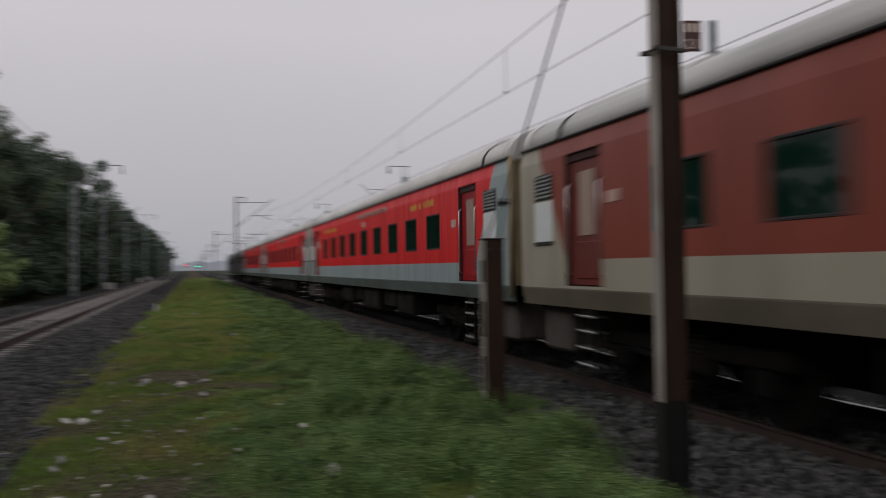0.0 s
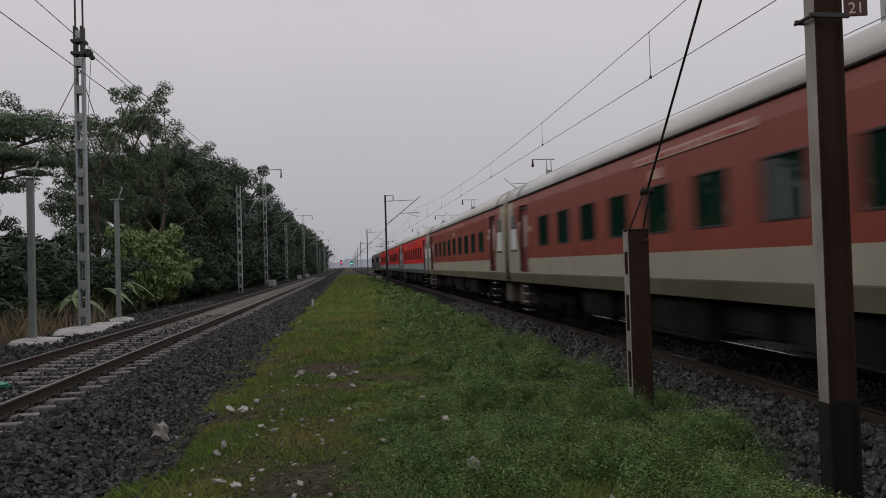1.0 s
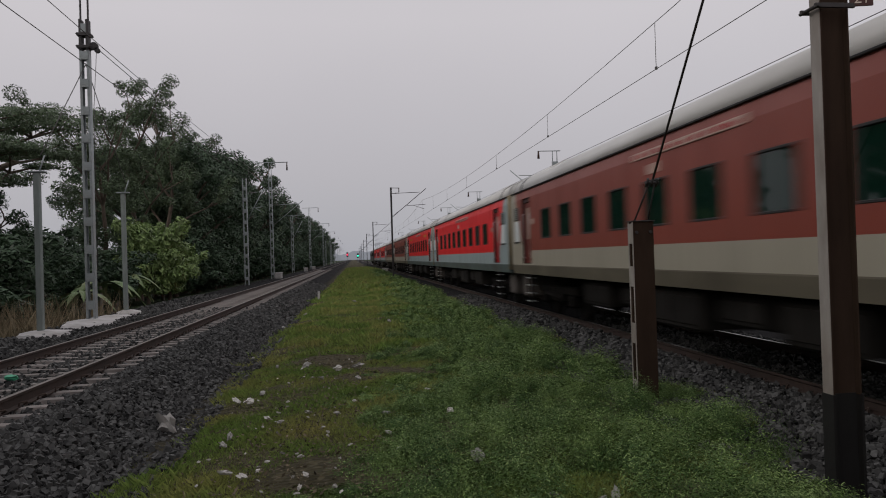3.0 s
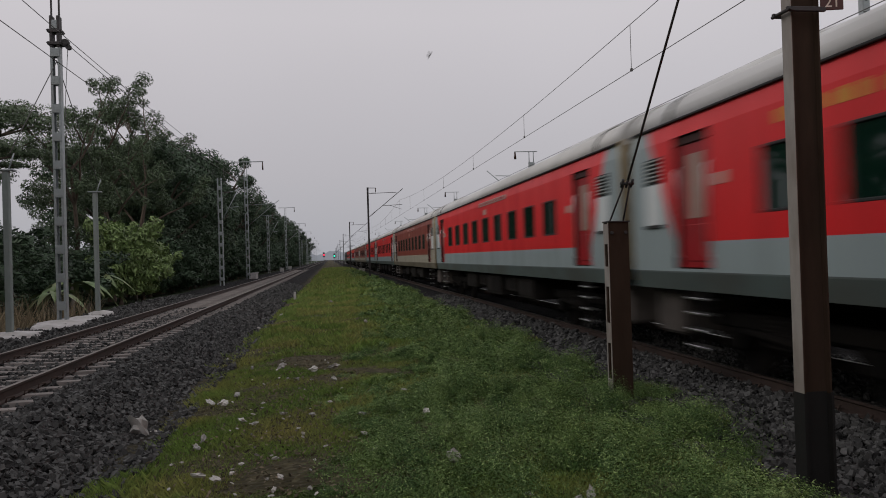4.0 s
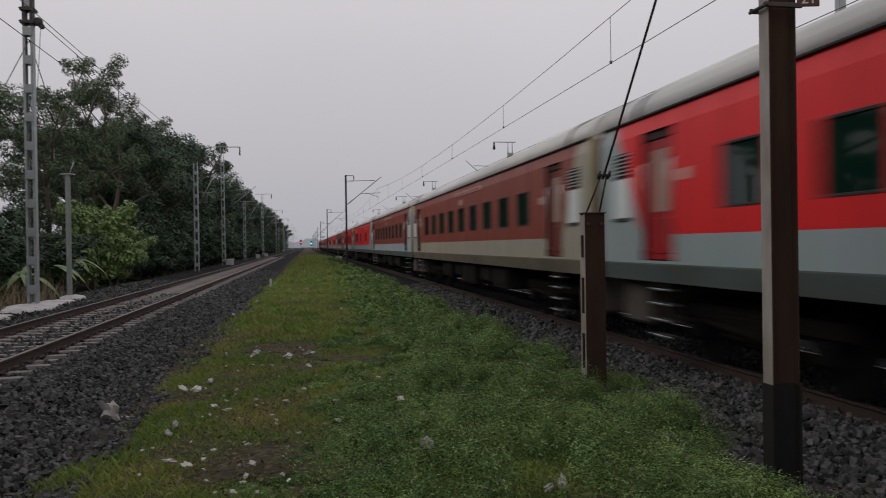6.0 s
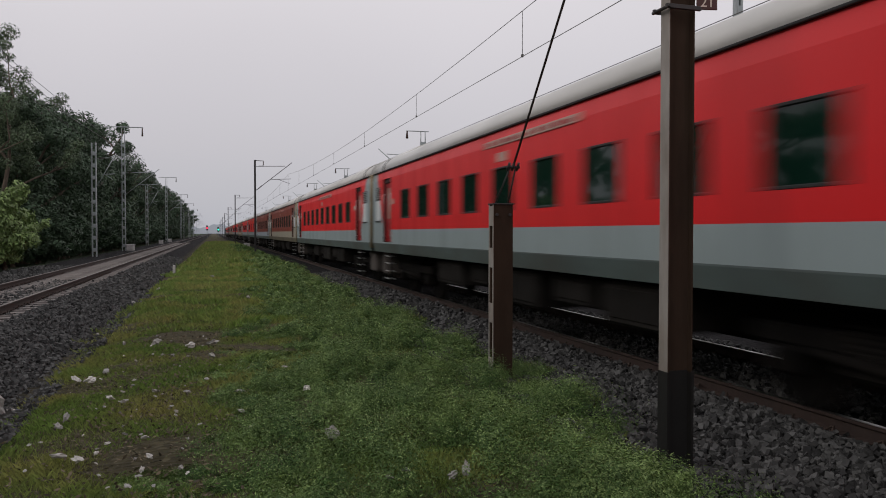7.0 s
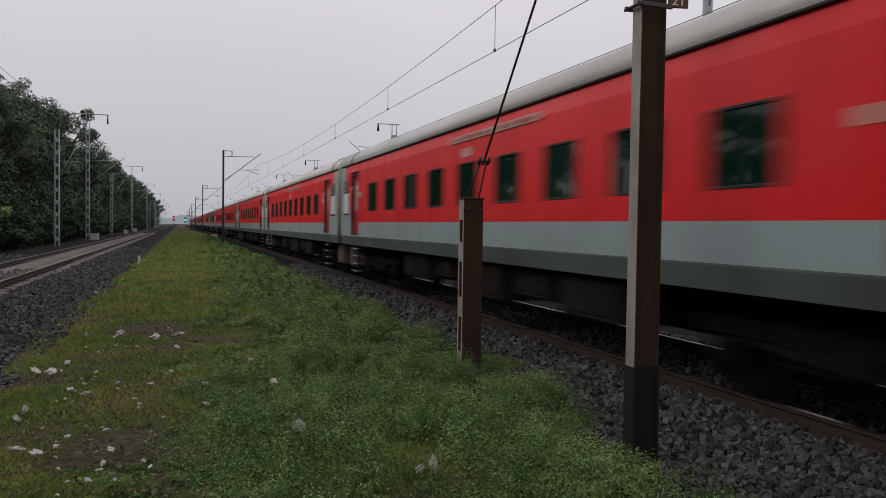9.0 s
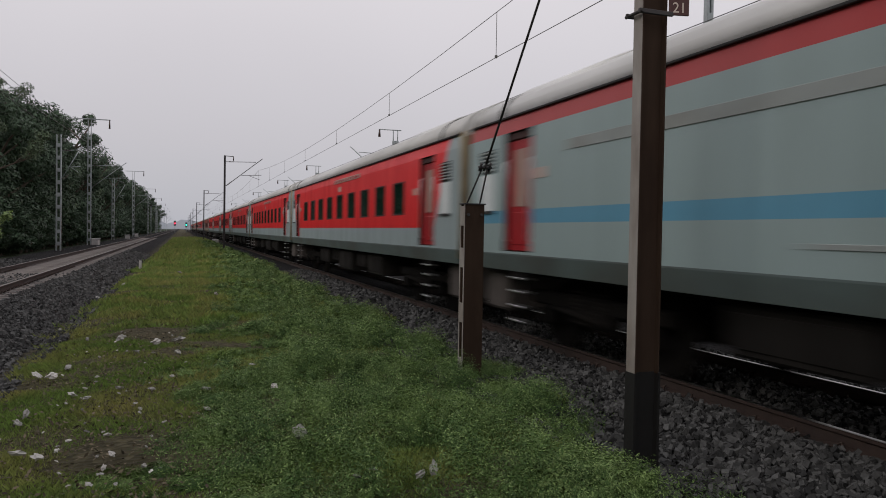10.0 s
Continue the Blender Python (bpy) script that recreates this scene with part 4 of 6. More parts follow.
def build_near_mast():
    mast = empty("overhead_line_mast", pose(3.52, 5.10, -0.35))
    tagged(mast, "weathered steel overhead line mast with black painted foot", "mast", "masts along the busy track")
    bm = bmesh.new()
    extrude_z(bm, i_beam(0.112, 0.222), 0.93, 8.6)
    part("column", bm, [M["polebrown"]], mast, "rusty brown H-section column")
    bm = bmesh.new()
    # thin plate that carries the lighter, sky-facing tone of the flange
    box(bm, -0.1175, -0.1115, -0.057, 0.057, 0.93, 8.6)
    part("flange_face", bm, M["polelight"], mast, "flange face with skylight painted into its tone")
    bm = bmesh.new()
    extrude_z(bm, i_beam(0.130, 0.240, 0.02), -0.25, 0.94)
    part("painted_foot", bm, M["black"], mast, "black bitumen-painted foot")
    bm = bmesh.new()
    box(bm, -0.17, 0.14, -0.10, -0.075, 3.735, 3.77, 0.004)
    box(bm, -0.17, 0.14, 0.075, 0.10, 3.735, 3.77, 0.004)
    tube(bm, [(-0.15, -0.12, 3.75), (-0.15, 0.12, 3.75)], 0.014, 6)
    part("clamp", bm, M["darksteel"], mast)
    bm = bmesh.new()
    box(bm, -0.082, 0.082, -0.008, 0.008, -0.125, 0.125, 0.004)
    pl = part("number_plate", bm, M["plate"], mast, "maroon enamel mast number plate")
    pl.matrix_basis = pose(0.185, -0.10, 3.87, 0, 0, -12)
    cu = bpy.data.curves.new("digits", "FONT")
    cu.body = "21"
    cu.size = 0.115
    cu.align_x = "CENTER"
    cu.extrude = 0.001
    tmp = new("digits", cu)
    dg = bpy.context.evaluated_depsgraph_get()
    me = bpy.data.meshes.new_from_object(tmp.evaluated_get(dg))
    bpy.data.objects.remove(tmp)
    me.materials.clear()
    me.materials.append(M["cream"])
    num = new("numeral", me)
    num.parent = pl
    num.matrix_basis = pose(0.0, -0.0105, -0.105, 90, 0, 0)
    tagged(num, "cream painted digits")
    bm = bmesh.new()
    for x in (-0.045, 0.0, 0.045):
        box(bm, x - 0.015, x + 0.015, -0.0115, -0.0085, 0.03, 0.1)
    tagged(part("upper_marks", bm, M["cream"], pl, "cream bars of worn digits"), kind="stuff")
    bracket(mast, 6.55, 2.7, 1, M["darksteel"])
    return mast


build_near_mast()


def build_anchor_post():
    post = empty("anchor_post", pose(3.56, 8.95, -0.3))
    tagged(post, "short grey steel anchor post holding a guy wire", "anchor post")
    for s in (-1, 1):
        bm = bmesh.new()
        y = s * 0.075
        prof = [(-0.13, y - s * 0.055), (-0.13, y), (0.13, y), (0.13, y - s * 0.055), (0.118, y - s * 0.055), (0.118, y - s * 0.012),
                (-0.118, y - s * 0.012), (-0.118, y - s * 0.055)]
        extrude_z(bm, prof if s < 0 else prof[::-1], 0, 2.33)
        bmesh.ops.recalc_face_normals(bm, faces=bm.faces)
        part("channel", bm, M["polebrown"], post, "brown-grey steel channel")
    for i, z in enumerate((0.25, 0.95, 1.65, 2.18)):
        bm = bmesh.new()
        box(bm, -0.142, -0.132, -0.075, 0.075, z - 0.12, z + 0.13, 0.003)
        part("batten", bm, M["polelight"], post, "pale batten plate")
    bm = bmesh.new()
    for s in (-1, 1):
        box(bm, -0.1405, -0.1315, s * 0.068 - 0.012, s * 0.068 + 0.012, 0, 2.33, 0.002)
    part("flange_edges", bm, M["polelight"], post)
    bm = bmesh.new()
    box(bm, -0.15, 0.15, -0.09, 0.09, 2.33, 2.345, 0.003)
    tube(bm, [(-0.09, -0.06, 2.2), (-0.09, -0.10, 2.2)], 0.02, 6)
    tube(bm, [(0.09, -0.06, 2.2), (0.09, -0.10, 2.2)], 0.02, 6)
    part("cap", bm, M["darksteel"], post)
    guy = empty("guy_wire", pose(0, 0, 0))
    tagged(guy, "taut black guy wire with a forked turnbuckle", "guy wire")
    base, end = Vector((3.56, 8.95, 2.02)), Vector((3.56, 5.2, 6.40))
    d = (end - base).normalized()
    k = base + d * 0.60
    bm = bmesh.new()
    tube(bm, [k, end], 0.014, 6)
    part("cable", bm, M["darksteel"], guy)
    for s in (-1, 1):
        bm = bmesh.new()
        tube(bm, [base + Vector((s * 0.09, 0, 0)), k + Vector((s * 0.035, 0, 0))], 0.011, 6)
        part("fork_rod", bm, M["darksteel"], guy)
    bm = bmesh.new()
    tube(bm, [k + Vector((-0.085, 0, 0)), k + Vector((0.085, 0, 0))], 0.018, 6)
    for s in (-1, 0, 1):
        tube(bm, [k + Vector((s * 0.06, 0, 0)) - d * 0.05, k + Vector((s * 0.06, 0, 0)) + d * 0.06], 0.017, 6)
    part("turnbuckle", bm, M["darksteel"], guy)


build_anchor_post()


def build_plain_mast(y):
    mast = empty("overhead_line_mast", pose(3.56, y, -0.3))
    tagged(mast, "slim dark steel overhead line mast with bracket", "mast", "masts along the busy track")
    bm = bmesh.new()
    extrude_z(bm, i_beam(0.15, 0.16), 0, 8.35)
    part("column", bm, M["darksteel"], mast)
    bracket(mast, 6.45, 2.75, 1, M["darksteel"])
    bm = bmesh.new()
    tube(bm, [(0, 0, 8.3), (0.75, 0, 8.28)], 0.03, 6)
    tube(bm, [(0.72, 0, 8.28), (0.72, 0, 7.9)], 0.04, 8, mat=1)
    part("top_arm", bm, [M["darksteel"], M["porcelain"]], mast)
    return mast


first = build_plain_mast(67.8)
for y in (131, 194, 257, 320, 383, 446):
    copy_thing(first, pose(3.56, y, -0.3))


def lattice(name, height, width, label, group, thick=0.26):
    """Battened mast: two channels joined by flat plates, ladder-like."""
    mast = empty(name)
    tagged(mast, label, "mast", group)
    for s in (-1, 1):
        bm = bmesh.new()
        x = s * width / 2
        prof = [(x - s * 0.07, -thick / 2), (x, -thick / 2), (x, thick / 2), (x - s * 0.07, thick / 2), (x - s * 0.07, thick / 2 - 0.012),
                (x - s * 0.012, thick / 2 - 0.012), (x - s * 0.012, -thick / 2 + 0.012), (x - s * 0.07, -thick / 2 + 0.012)]
        extrude_z(bm, prof, 0, height)
        bmesh.ops.recalc_face_normals(bm, faces=bm.faces)
        part("channel", bm, M["galv"], mast)
    bm = bmesh.new()
    box(bm, -width / 2 + 0.02, width / 2 - 0.02, -0.008, 0.008, -0.13, 0.13, 0.003)
    b0 = part("batten", bm, M["galv"], mast)
    z, i = 0.5, 0
    while z < height - 0.1:
        for s in (-1, 1):
            m = pose(0, s * (thick / 2 + 0.010), z)
            if i == 0:
                b0.matrix_basis = m
            else:
                share("batten", b0, mast, m)
            i += 1
        z += 0.85
    return mast


def build_left_masts():
    X = -8.0
    # tension mast with its posts and footings
    m1 = lattice("lattice_mast", 9.25, 0.28, "tall galvanised battened mast carrying wire tensioners", "masts along the empty track", 0.22)
    m1.matrix_basis = pose(X, 24.1, 0.02)
    for z in (8.42, 8.80):
        bm = bmesh.new()
        box(bm, -0.20, 0.20, -0.16, 0.16, z - 0.05, z + 0.05, 0.01)
        for x in (-0.19, 0.19):
            tube(bm, [(x, -0.2, z), (x, 0.2, z)], 0.02, 6)
        part("tensioner_clamp", bm, M["darksteel"], m1, "black wire tensioner clamp")
    for s in (-1, 1):
        bm = bmesh.new()
        box(bm, s * 0.10 - 0.045, s * 0.10 + 0.045, -0.13, 0.13, 8.3, 9.27, 0.02)
        part("tensioner_block", bm, M["darksteel"], m1)
    bm = bmesh.new()
    for s in (-1, 1):
        box(bm, s * 0.11 - 0.022, s * 0.11 + 0.022, -0.03, 0.03, 9.25, 12.5, 0.006)
    for z in (10.3, 11.4):
        box(bm, -0.11, 0.11, -0.02, 0.02, z, z + 0.10, 0.006)
    part("upper_frame", bm, M["darksteel"], m1)
    bm = bmesh.new()
    tube(bm, [(0.27, -0.06, 8.46), (0.27, 0.06, 8.46)], 0.12, 14)
    tube(bm, [(0.36, -0.06, 8.33), (0.36, 0.06, 8.33)], 0.08, 12)
    tube(bm, [(0.1, 0, 8.46), (0.30, 0, 8.46)], 0.03, 6)
    part("pulley", bm, M["darksteel"], m1)
    bm = bmesh.new()
    tube(bm, [(0.34, 0, 8.4), (0.22, 0, 6.6), (0.2, 0, 1.3)], 0.009, 5)
    part("weight_rope", bm, M["wire"], m1, "thin hanging tension rope")
    for y, h, q in ((20.3, 4.15, 0.078), (27.55, 4.25, 0.073)):
        p = empty("concrete_post", pose(X, y, 0.0))
        tagged(p, "square grey concrete anchor post on a pale footing", "post", "posts beside the empty track")
        bm = bmesh.new()
        box(bm, -q, q, -q, q, 0, h, 0.02)
        part("shaft", bm, M["post"], p)
        bm = bmesh.new()
        box(bm, -0.22, 0.22, -0.1, 0.1, h, h + 0.04, 0.01)
        tube(bm, [(0.05, 0, h), (0.2, 0.0, h + 0.45)], 0.02, 6)
        part("cap_plate", bm, M["galv"], p)
    for y, w, l, h in ((20.3, 0.62, 0.9, 0.08), (23.9, 0.80, 1.9, 0.09), (25.9, 0.5, 0.8, 0.07), (27.55, 0.42, 0.7, 0.12)):
        bm = bmesh.new()
        n, r = 18, random.Random(int(y * 10))
        top = [Vector((w * math.cos(2 * math.pi * k / n) * r.uniform(0.75, 1.05) + 0.1, l * math.sin(2 * math.pi * k / n) * r.uniform(0.75, 1.05), h * r.uniform(0.3, 0.7))) for k in range(n)]
        lo = [bm.verts.new((v.x * 1.25, v.y * 1.25, -0.25)) for v in top]
        hi = [bm.verts.new(v) for v in top]
        inn = [bm.verts.new((v.x * 0.45, v.y * 0.45, h + r.uniform(0, 0.02))) for v in top]
        for a, b in ((lo, hi), (hi, inn)):
            for k in range(n):
                bm.faces.new((a[k], a[(k + 1) % n], b[(k + 1) % n], b[k]))
        bm.faces.new(inn)
        ob = mesh_object("concrete_footing", bm, M["pad"])
        ob.matrix_basis = pose(X, y, 0.0)
        tagged(ob, "rough pale concrete footing round a post", "footing", "footings beside the empty track")
    # guys of the tension mast
    for y, z, top in ((20.3, 4.6, 7.9), (27.55, 4.6, 7.95)):
        bm = bmesh.new()
        tube(bm, [(X + 0.1, y, z), (X, 24.1, top + 0.0)], 0.014, 5)
        ob = mesh_object("stay_wire", bm, M["wire"])
        tagged(ob, "thin steel stay wire from post to mast", "stay wire", "stays beside the empty track")
    # masts further on
    short = lattice("lattice_mast", 8.05, 0.33, "shorter galvanised battened mast with a bracket", "masts along the empty track")
    short.matrix_basis = pose(X, 57.9, -0.05)
    bracket(short, 5.6, 1.0, 1, M["galv"])
    tall = lattice("lattice_mast", 10.4, 0.33, "tall galvanised battened mast with a top arm", "masts along the empty track")
    tall.matrix_basis = pose(X, 76.1, -0.05)
    bracket(tall, 6.0, 2.7, 1, M["galv"])
    bm = bmesh.new()
    for s in (-1, 1):
        box(bm, s * 0.13 - 0.03, s * 0.13 + 0.03, -0.03, 0.03, 10.4, 11.55, 0.006)
    tube(bm, [(-1.3, 0, 11.6), (1.75, 0, 11.62)], 0.045, 6)
    tube(bm, [(1.68, 0, 11.6), (1.68, 0, 10.8)], [0.05, 0.08], 8, mat=1)
    part("top_arm", bm, [M["galv"], M["porcelain"]], tall)
    for y in (143, 206, 269, 332, 395, 458):
        copy_thing(tall, pose(X, y, -0.05))
    for y in (108, 238, 300):
        copy_thing(short, pose(X - 0.5, y, -0.05))
    for y in (76.2, 77.4, 120, 144):
        bm = bmesh.new()
        box(bm, -0.3, 0.3, -0.25, 0.25, 0, 0.55, 0.04)
        box(bm, -0.36, 0.36, -0.31, 0.31, 0.55, 0.62, 0.02)
        ob = mesh_object("trackside_cabinet", bm, M["pad"])
        ob.matrix_basis = pose(X + 0.5, y, -0.06)
        tagged(ob, "small pale concrete cabinet beside the track", "cabinet", "cabinets beside the empty track")


build_left_masts()


def build_far_masts():
    """Masts of the line beyond the train: their heads show over the coach roofs."""
    X = 13.5
    first = None
    near = lattice("lattice_mast", 8.9, 0.20, "galvanised mast of the line behind the train", "masts beyond the train", 0.16)
    near.matrix_basis = pose(X, 17.0, -0.55)
    for y in (48.5, 79, 104, 141, 204, 267, 330):
        m = pose(X, y, -0.55)
        if first is None:
            first = lattice("lattice_mast", 8.3, 0.36, "galvanised mast of the line behind the train", "masts beyond the train")
            first.matrix_basis = m
            bm = bmesh.new()
            for s in (-1, 1):
                tube(bm, [(s * 0.15, 0, 8.2), (s * 0.15, 0, 9.0)], 0.03, 6)
            tube(bm, [(0.4, 0, 9.0), (-1.15, 0, 9.0)], 0.03, 6)
            tube(bm, [(-1.1, 0, 9.0), (-1.1, 0, 8.5)], [0.05, 0.09], 8, mat=1)
            part("top_arm", bm, [M["galv"], M["porcelain"]], first)
            bracket(first, 6.0, 2.6, -1, M["galv"])
        else:
            copy_thing(first, m)


build_far_masts()


def build_wires(name, cx, head, supports, label, dropper0, bow=0.80):
    """Contact wire, sagging catenary and droppers over one track."""
    wire = empty(name)
    tagged(wire, label, "overhead wire", "overhead wires")
    zc = head + 5.46
    bm = bmesh.new()
    tube(bm, [(cx, supports[0], zc), (cx, supports[-1], zc)], 0.008, 5)
    part("contact_wire", bm, M["wire"], wire)
    bm = bmesh.new()

    def cat(y):
        for a, b in zip(supports, supports[1:]):
            if a <= y <= b:
                u = (y - a) / (b - a)
                return zc + 1.40 - bow * 4 * u * (1 - u)
        return zc + 1.40

    pts = []
    for a, b in zip(supports, supports[1:]):
        pts += [(cx, a + (b - a) * i / 14, cat(a + (b - a) * i / 14)) for i in range(14)]
    pts.append((cx, supports[-1], cat(supports[-1])))
    tube(bm, pts, 0.008, 5)
    part("catenary_wire", bm, M["wire"], wire)
    y = dropper0
    while y < 200:
        bm = bmesh.new()
        tube(bm, [(cx, y, zc), (cx, y, cat(y))], 0.007, 4)
        box(bm, cx - 0.02, cx + 0.02, y - 0.03, y + 0.03, zc - 0.01, zc + 0.05)
        part("dropper", bm, M["wire"], wire)
        y += 8.8
    return wire


build_wires("overhead_wire", RIGHT, 0.0, [-58, 5.1, 67.8, 131, 194, 257, 320, 383, 446, 700], "overhead contact and catenary wires above the train", -11.4)
build_wires("overhead_wire", LEFT, LEFT_HEAD, [-82, -15, 55, 118, 181, 244, 307, 370, 433, 700], "overhead contact and catenary wires above the empty track", -6.0)
bm = bmesh.new()
tube(bm, [(11.9, -60, 6.85), (11.9, 17, 6.85), (11.9, 51, 6.85), (11.9, 330, 6.9)], 0.012, 5)
tagged(mesh_object("feeder_wire", bm, M["wire"]), "thin feeder wire beyond the train", "overhead wire", "overhead wires")


bm = bmesh.new()
tube(bm, [(-7.7, 24.1, 8.46), (-6.6, 40, 7.3), (LEFT - 0.3, 55, 6.9)], 0.012, 5)
tagged(mesh_object("tension_wire", bm, M["wire"]), "tensioned wire running from the mast pulley", "overhead wire", "overhead wires")


# ---- signals far down the line ----
def build_signal(x, y, z, lit, label):
    s = empty("railway_signal", pose(x, y, -0.3))
    tagged(s, label, "signal", "signals down the line")
    bm = bmesh.new()
    tube(bm, [(0, 0, 0), (0, 0, z + 1.2)], 0.09, 8)
    part("post", bm, M["galv"], s)
    bm = bmesh.new()
    box(bm, -0.4, 0.4, -0.15, 0.15, z - 0.7, z + 1.4, 0.08)
    part("head", bm, M["darksteel"], s)
    bm = bmesh.new()
    tube(bm, [(0, -0.25, z + 0.3), (0, -0.16, z + 0.3)], 0.28, 16)
    part("lamp", bm, lit, s, "glowing signal lamp")


build_signal(-4.2 + 1.7, 330, 3.6, M["signalred"], "railway signal showing red")
build_signal(2.0, 330, 3.0, M["signalgreen"], "railway signal showing green")


# ---- trees and shrubs beside the empty track ----
def leaf_cloud(centres, radii, counts, size, seed, flat=1.0, droop=0.0):
    """Small pointed leaves scattered through clumps: arrays of vertices and four-cornered faces."""
    g = np.random.default_rng(seed)
    allv = []
    for (c, r, n) in zip(centres, radii, counts):
        d = g.normal(size=(n, 3))
        d /= np.linalg.norm(d, axis=1)[:, None]
        rad = g.uniform(0.2, 1.0, n) ** 0.45
        p = np.asarray(c) + d * (rad * r)[:, None] * np.array([1, 1, flat])
        nrm = d * 0.9 + g.normal(size=(n, 3)) * 0.5
        nrm[:, 2] += 0.45
        nrm /= np.linalg.norm(nrm, axis=1)[:, None]
        a = g.normal(size=(n, 3))
        a[:, 2] -= droop
        a -= nrm * (a * nrm).sum(1)[:, None]
        a /= np.linalg.norm(a, axis=1)[:, None]
        b = np.cross(a, nrm)
        s = size * g.uniform(0.6, 1.4, n)[:, None]
        allv.append(np.stack([p - a * s, p + b * s * 0.38, p + a * s, p - b * s * 0.38], 1))
    v = np.concatenate(allv)
    f = np.arange(len(v) * 4).reshape(-1, 4)
    return v.reshape(-1, 3), f


def build_tree(label, kind, seed, leafmat, bark="bark"):
    """Tapered trunk with limbs, and a crown of many small leaves in uneven clumps."""
    r = random.Random(seed)
    tree = empty("tree")
    tagged(tree, label, "tree", "trees along the line")
    bm = bmesh.new()
    clumps, rads, counts = [], [], []

    def limb(start, d, length, rad, depth, spread, up):
        pts, p = [Vector(start)], Vector(start)
        d = Vector(d).normalized()
        n = 4
        for i in range(n):
            d = (d + Vector((r.uniform(-1, 1), r.uniform(-1, 1), r.uniform(-0.4, 0.6) * up)) * 0.22).normalized()
            p = p + d * (length / n)
            pts.append(p.copy())
        tube(bm, pts, [rad * (1 - 0.16 * i) for i in range(n + 1)], 6 if depth else 8, cap=False)
        if depth >= 2 or length < 0.9:
            clumps.append(pts[-1])
            clumps.append(pts[-2])
            return
        for i in range(r.choice((3, 4)) if depth else r.choice((5, 6))):
            k = r.randint(3 if kind == "flat" else 2, n)
            a = r.uniform(0, 2 * math.pi)
            side = Vector((math.cos(a), math.sin(a), r.uniform(0.1, 0.8) * up)) * spread
            limb(pts[k], d * 0.5 + side, length * r.uniform(0.42, 0.62), rad * 0.45, depth + 1, spread, up)

    if kind == "flat":
        limb((0, 0, 0), (0.05, 0, 1), 5.4, 0.26, 0, 1.5, 0.35)
        rads = [r.uniform(0.7, 1.35) for _ in clumps]
        v, f = leaf_cloud([tuple(c) for c in clumps], rads, [460] * len(clumps), 0.06, seed, 0.16)
    elif kind == "tall":
        limb((0, 0, 0), (0.0, 0.05, 1), 8.6, 0.2, 0, 0.6, 1.0)
        lobes = []
        for i in range(16):
            a, z = r.uniform(0, 2 * math.pi), r.uniform(3.2, 10.6)
            w = r.uniform(0.3, 2.1) * (1.0 if z < 8.5 else 0.7)
            c = Vector((math.cos(a) * w, math.sin(a) * w, z))
            for k in range(4):
                lobes.append(c + Vector((r.gauss(0, 0.5), r.gauss(0, 0.5), r.gauss(0, 0.35))))
        rads = [r.uniform(0.35, 0.7) for _ in clumps] + [r.uniform(0.3, 0.65) for _ in lobes]
        v, f = leaf_cloud([tuple(c) for c in clumps + lobes], rads, [int(420 * q) for q in rads], 0.085, seed, 0.8, 0.8)
    elif kind == "dense":
        limb((0, 0, 0), (0.0, 0.0, 1), 6.4, 0.3, 0, 0.9, 0.8)
        lobes = []
        for i in range(24):
            a, z = r.uniform(0, 2 * math.pi), 1.5 + 7.9 * (i + r.uniform(0, 1)) / 24
            w = 3.3 * math.sqrt(max(0.04, 1 - ((z - 4.8) / 6.0) ** 2)) * r.uniform(0.45, 0.95)
            lobes.append(Vector((math.cos(a) * w, math.sin(a) * w, z)))
        rads = [r.uniform(0.4, 0.8) for _ in clumps] + [r.uniform(0.8, 1.65) for _ in lobes]
        v, f = leaf_cloud([tuple(c) for c in clumps + lobes], rads, [int(130 * q + 330 * q * q) for q in rads], 0.12, seed, 0.75, 0.4)
    else:
        limb((0, 0, 0), (0.0, 0.0, 1), 1.9, 0.09, 0, 0.9, 1.0)
        for i in range(34):
            a, reach, top = r.uniform(0, 2 * math.pi), r.uniform(0.5, 1.9), r.uniform(1.2, 3.6)
            for j in range(4):
                u = 0.35 + 0.65 * j / 3
                clumps.append(Vector((math.cos(a) * reach * u, math.sin(a) * reach * u, top * (1.35 * u - 0.45 * u * u * u))))
        rads = [r.uniform(0.16, 0.42) for _ in clumps]
        v, f = leaf_cloud([tuple(c) for c in clumps], rads, [95] * len(clumps), 0.10, seed, 1.0, 1.1)
    part("trunk", bm, M[bark], tree)
    crown = soup("crown", v, f, leafmat)
    crown.parent = tree
    return tree


def stand(ob, used, x, y, turn, size, z=None, wide=1.0):
    m = Matrix.LocRotScale((x, y, -0.6 if z is None else z), Euler((0, 0, radians(turn))), (size * wide, size * wide, size))
    if ob.name in used:
        return copy_thing(ob, m)
    used.add(ob.name)
    ob.matrix_basis = m
    return ob


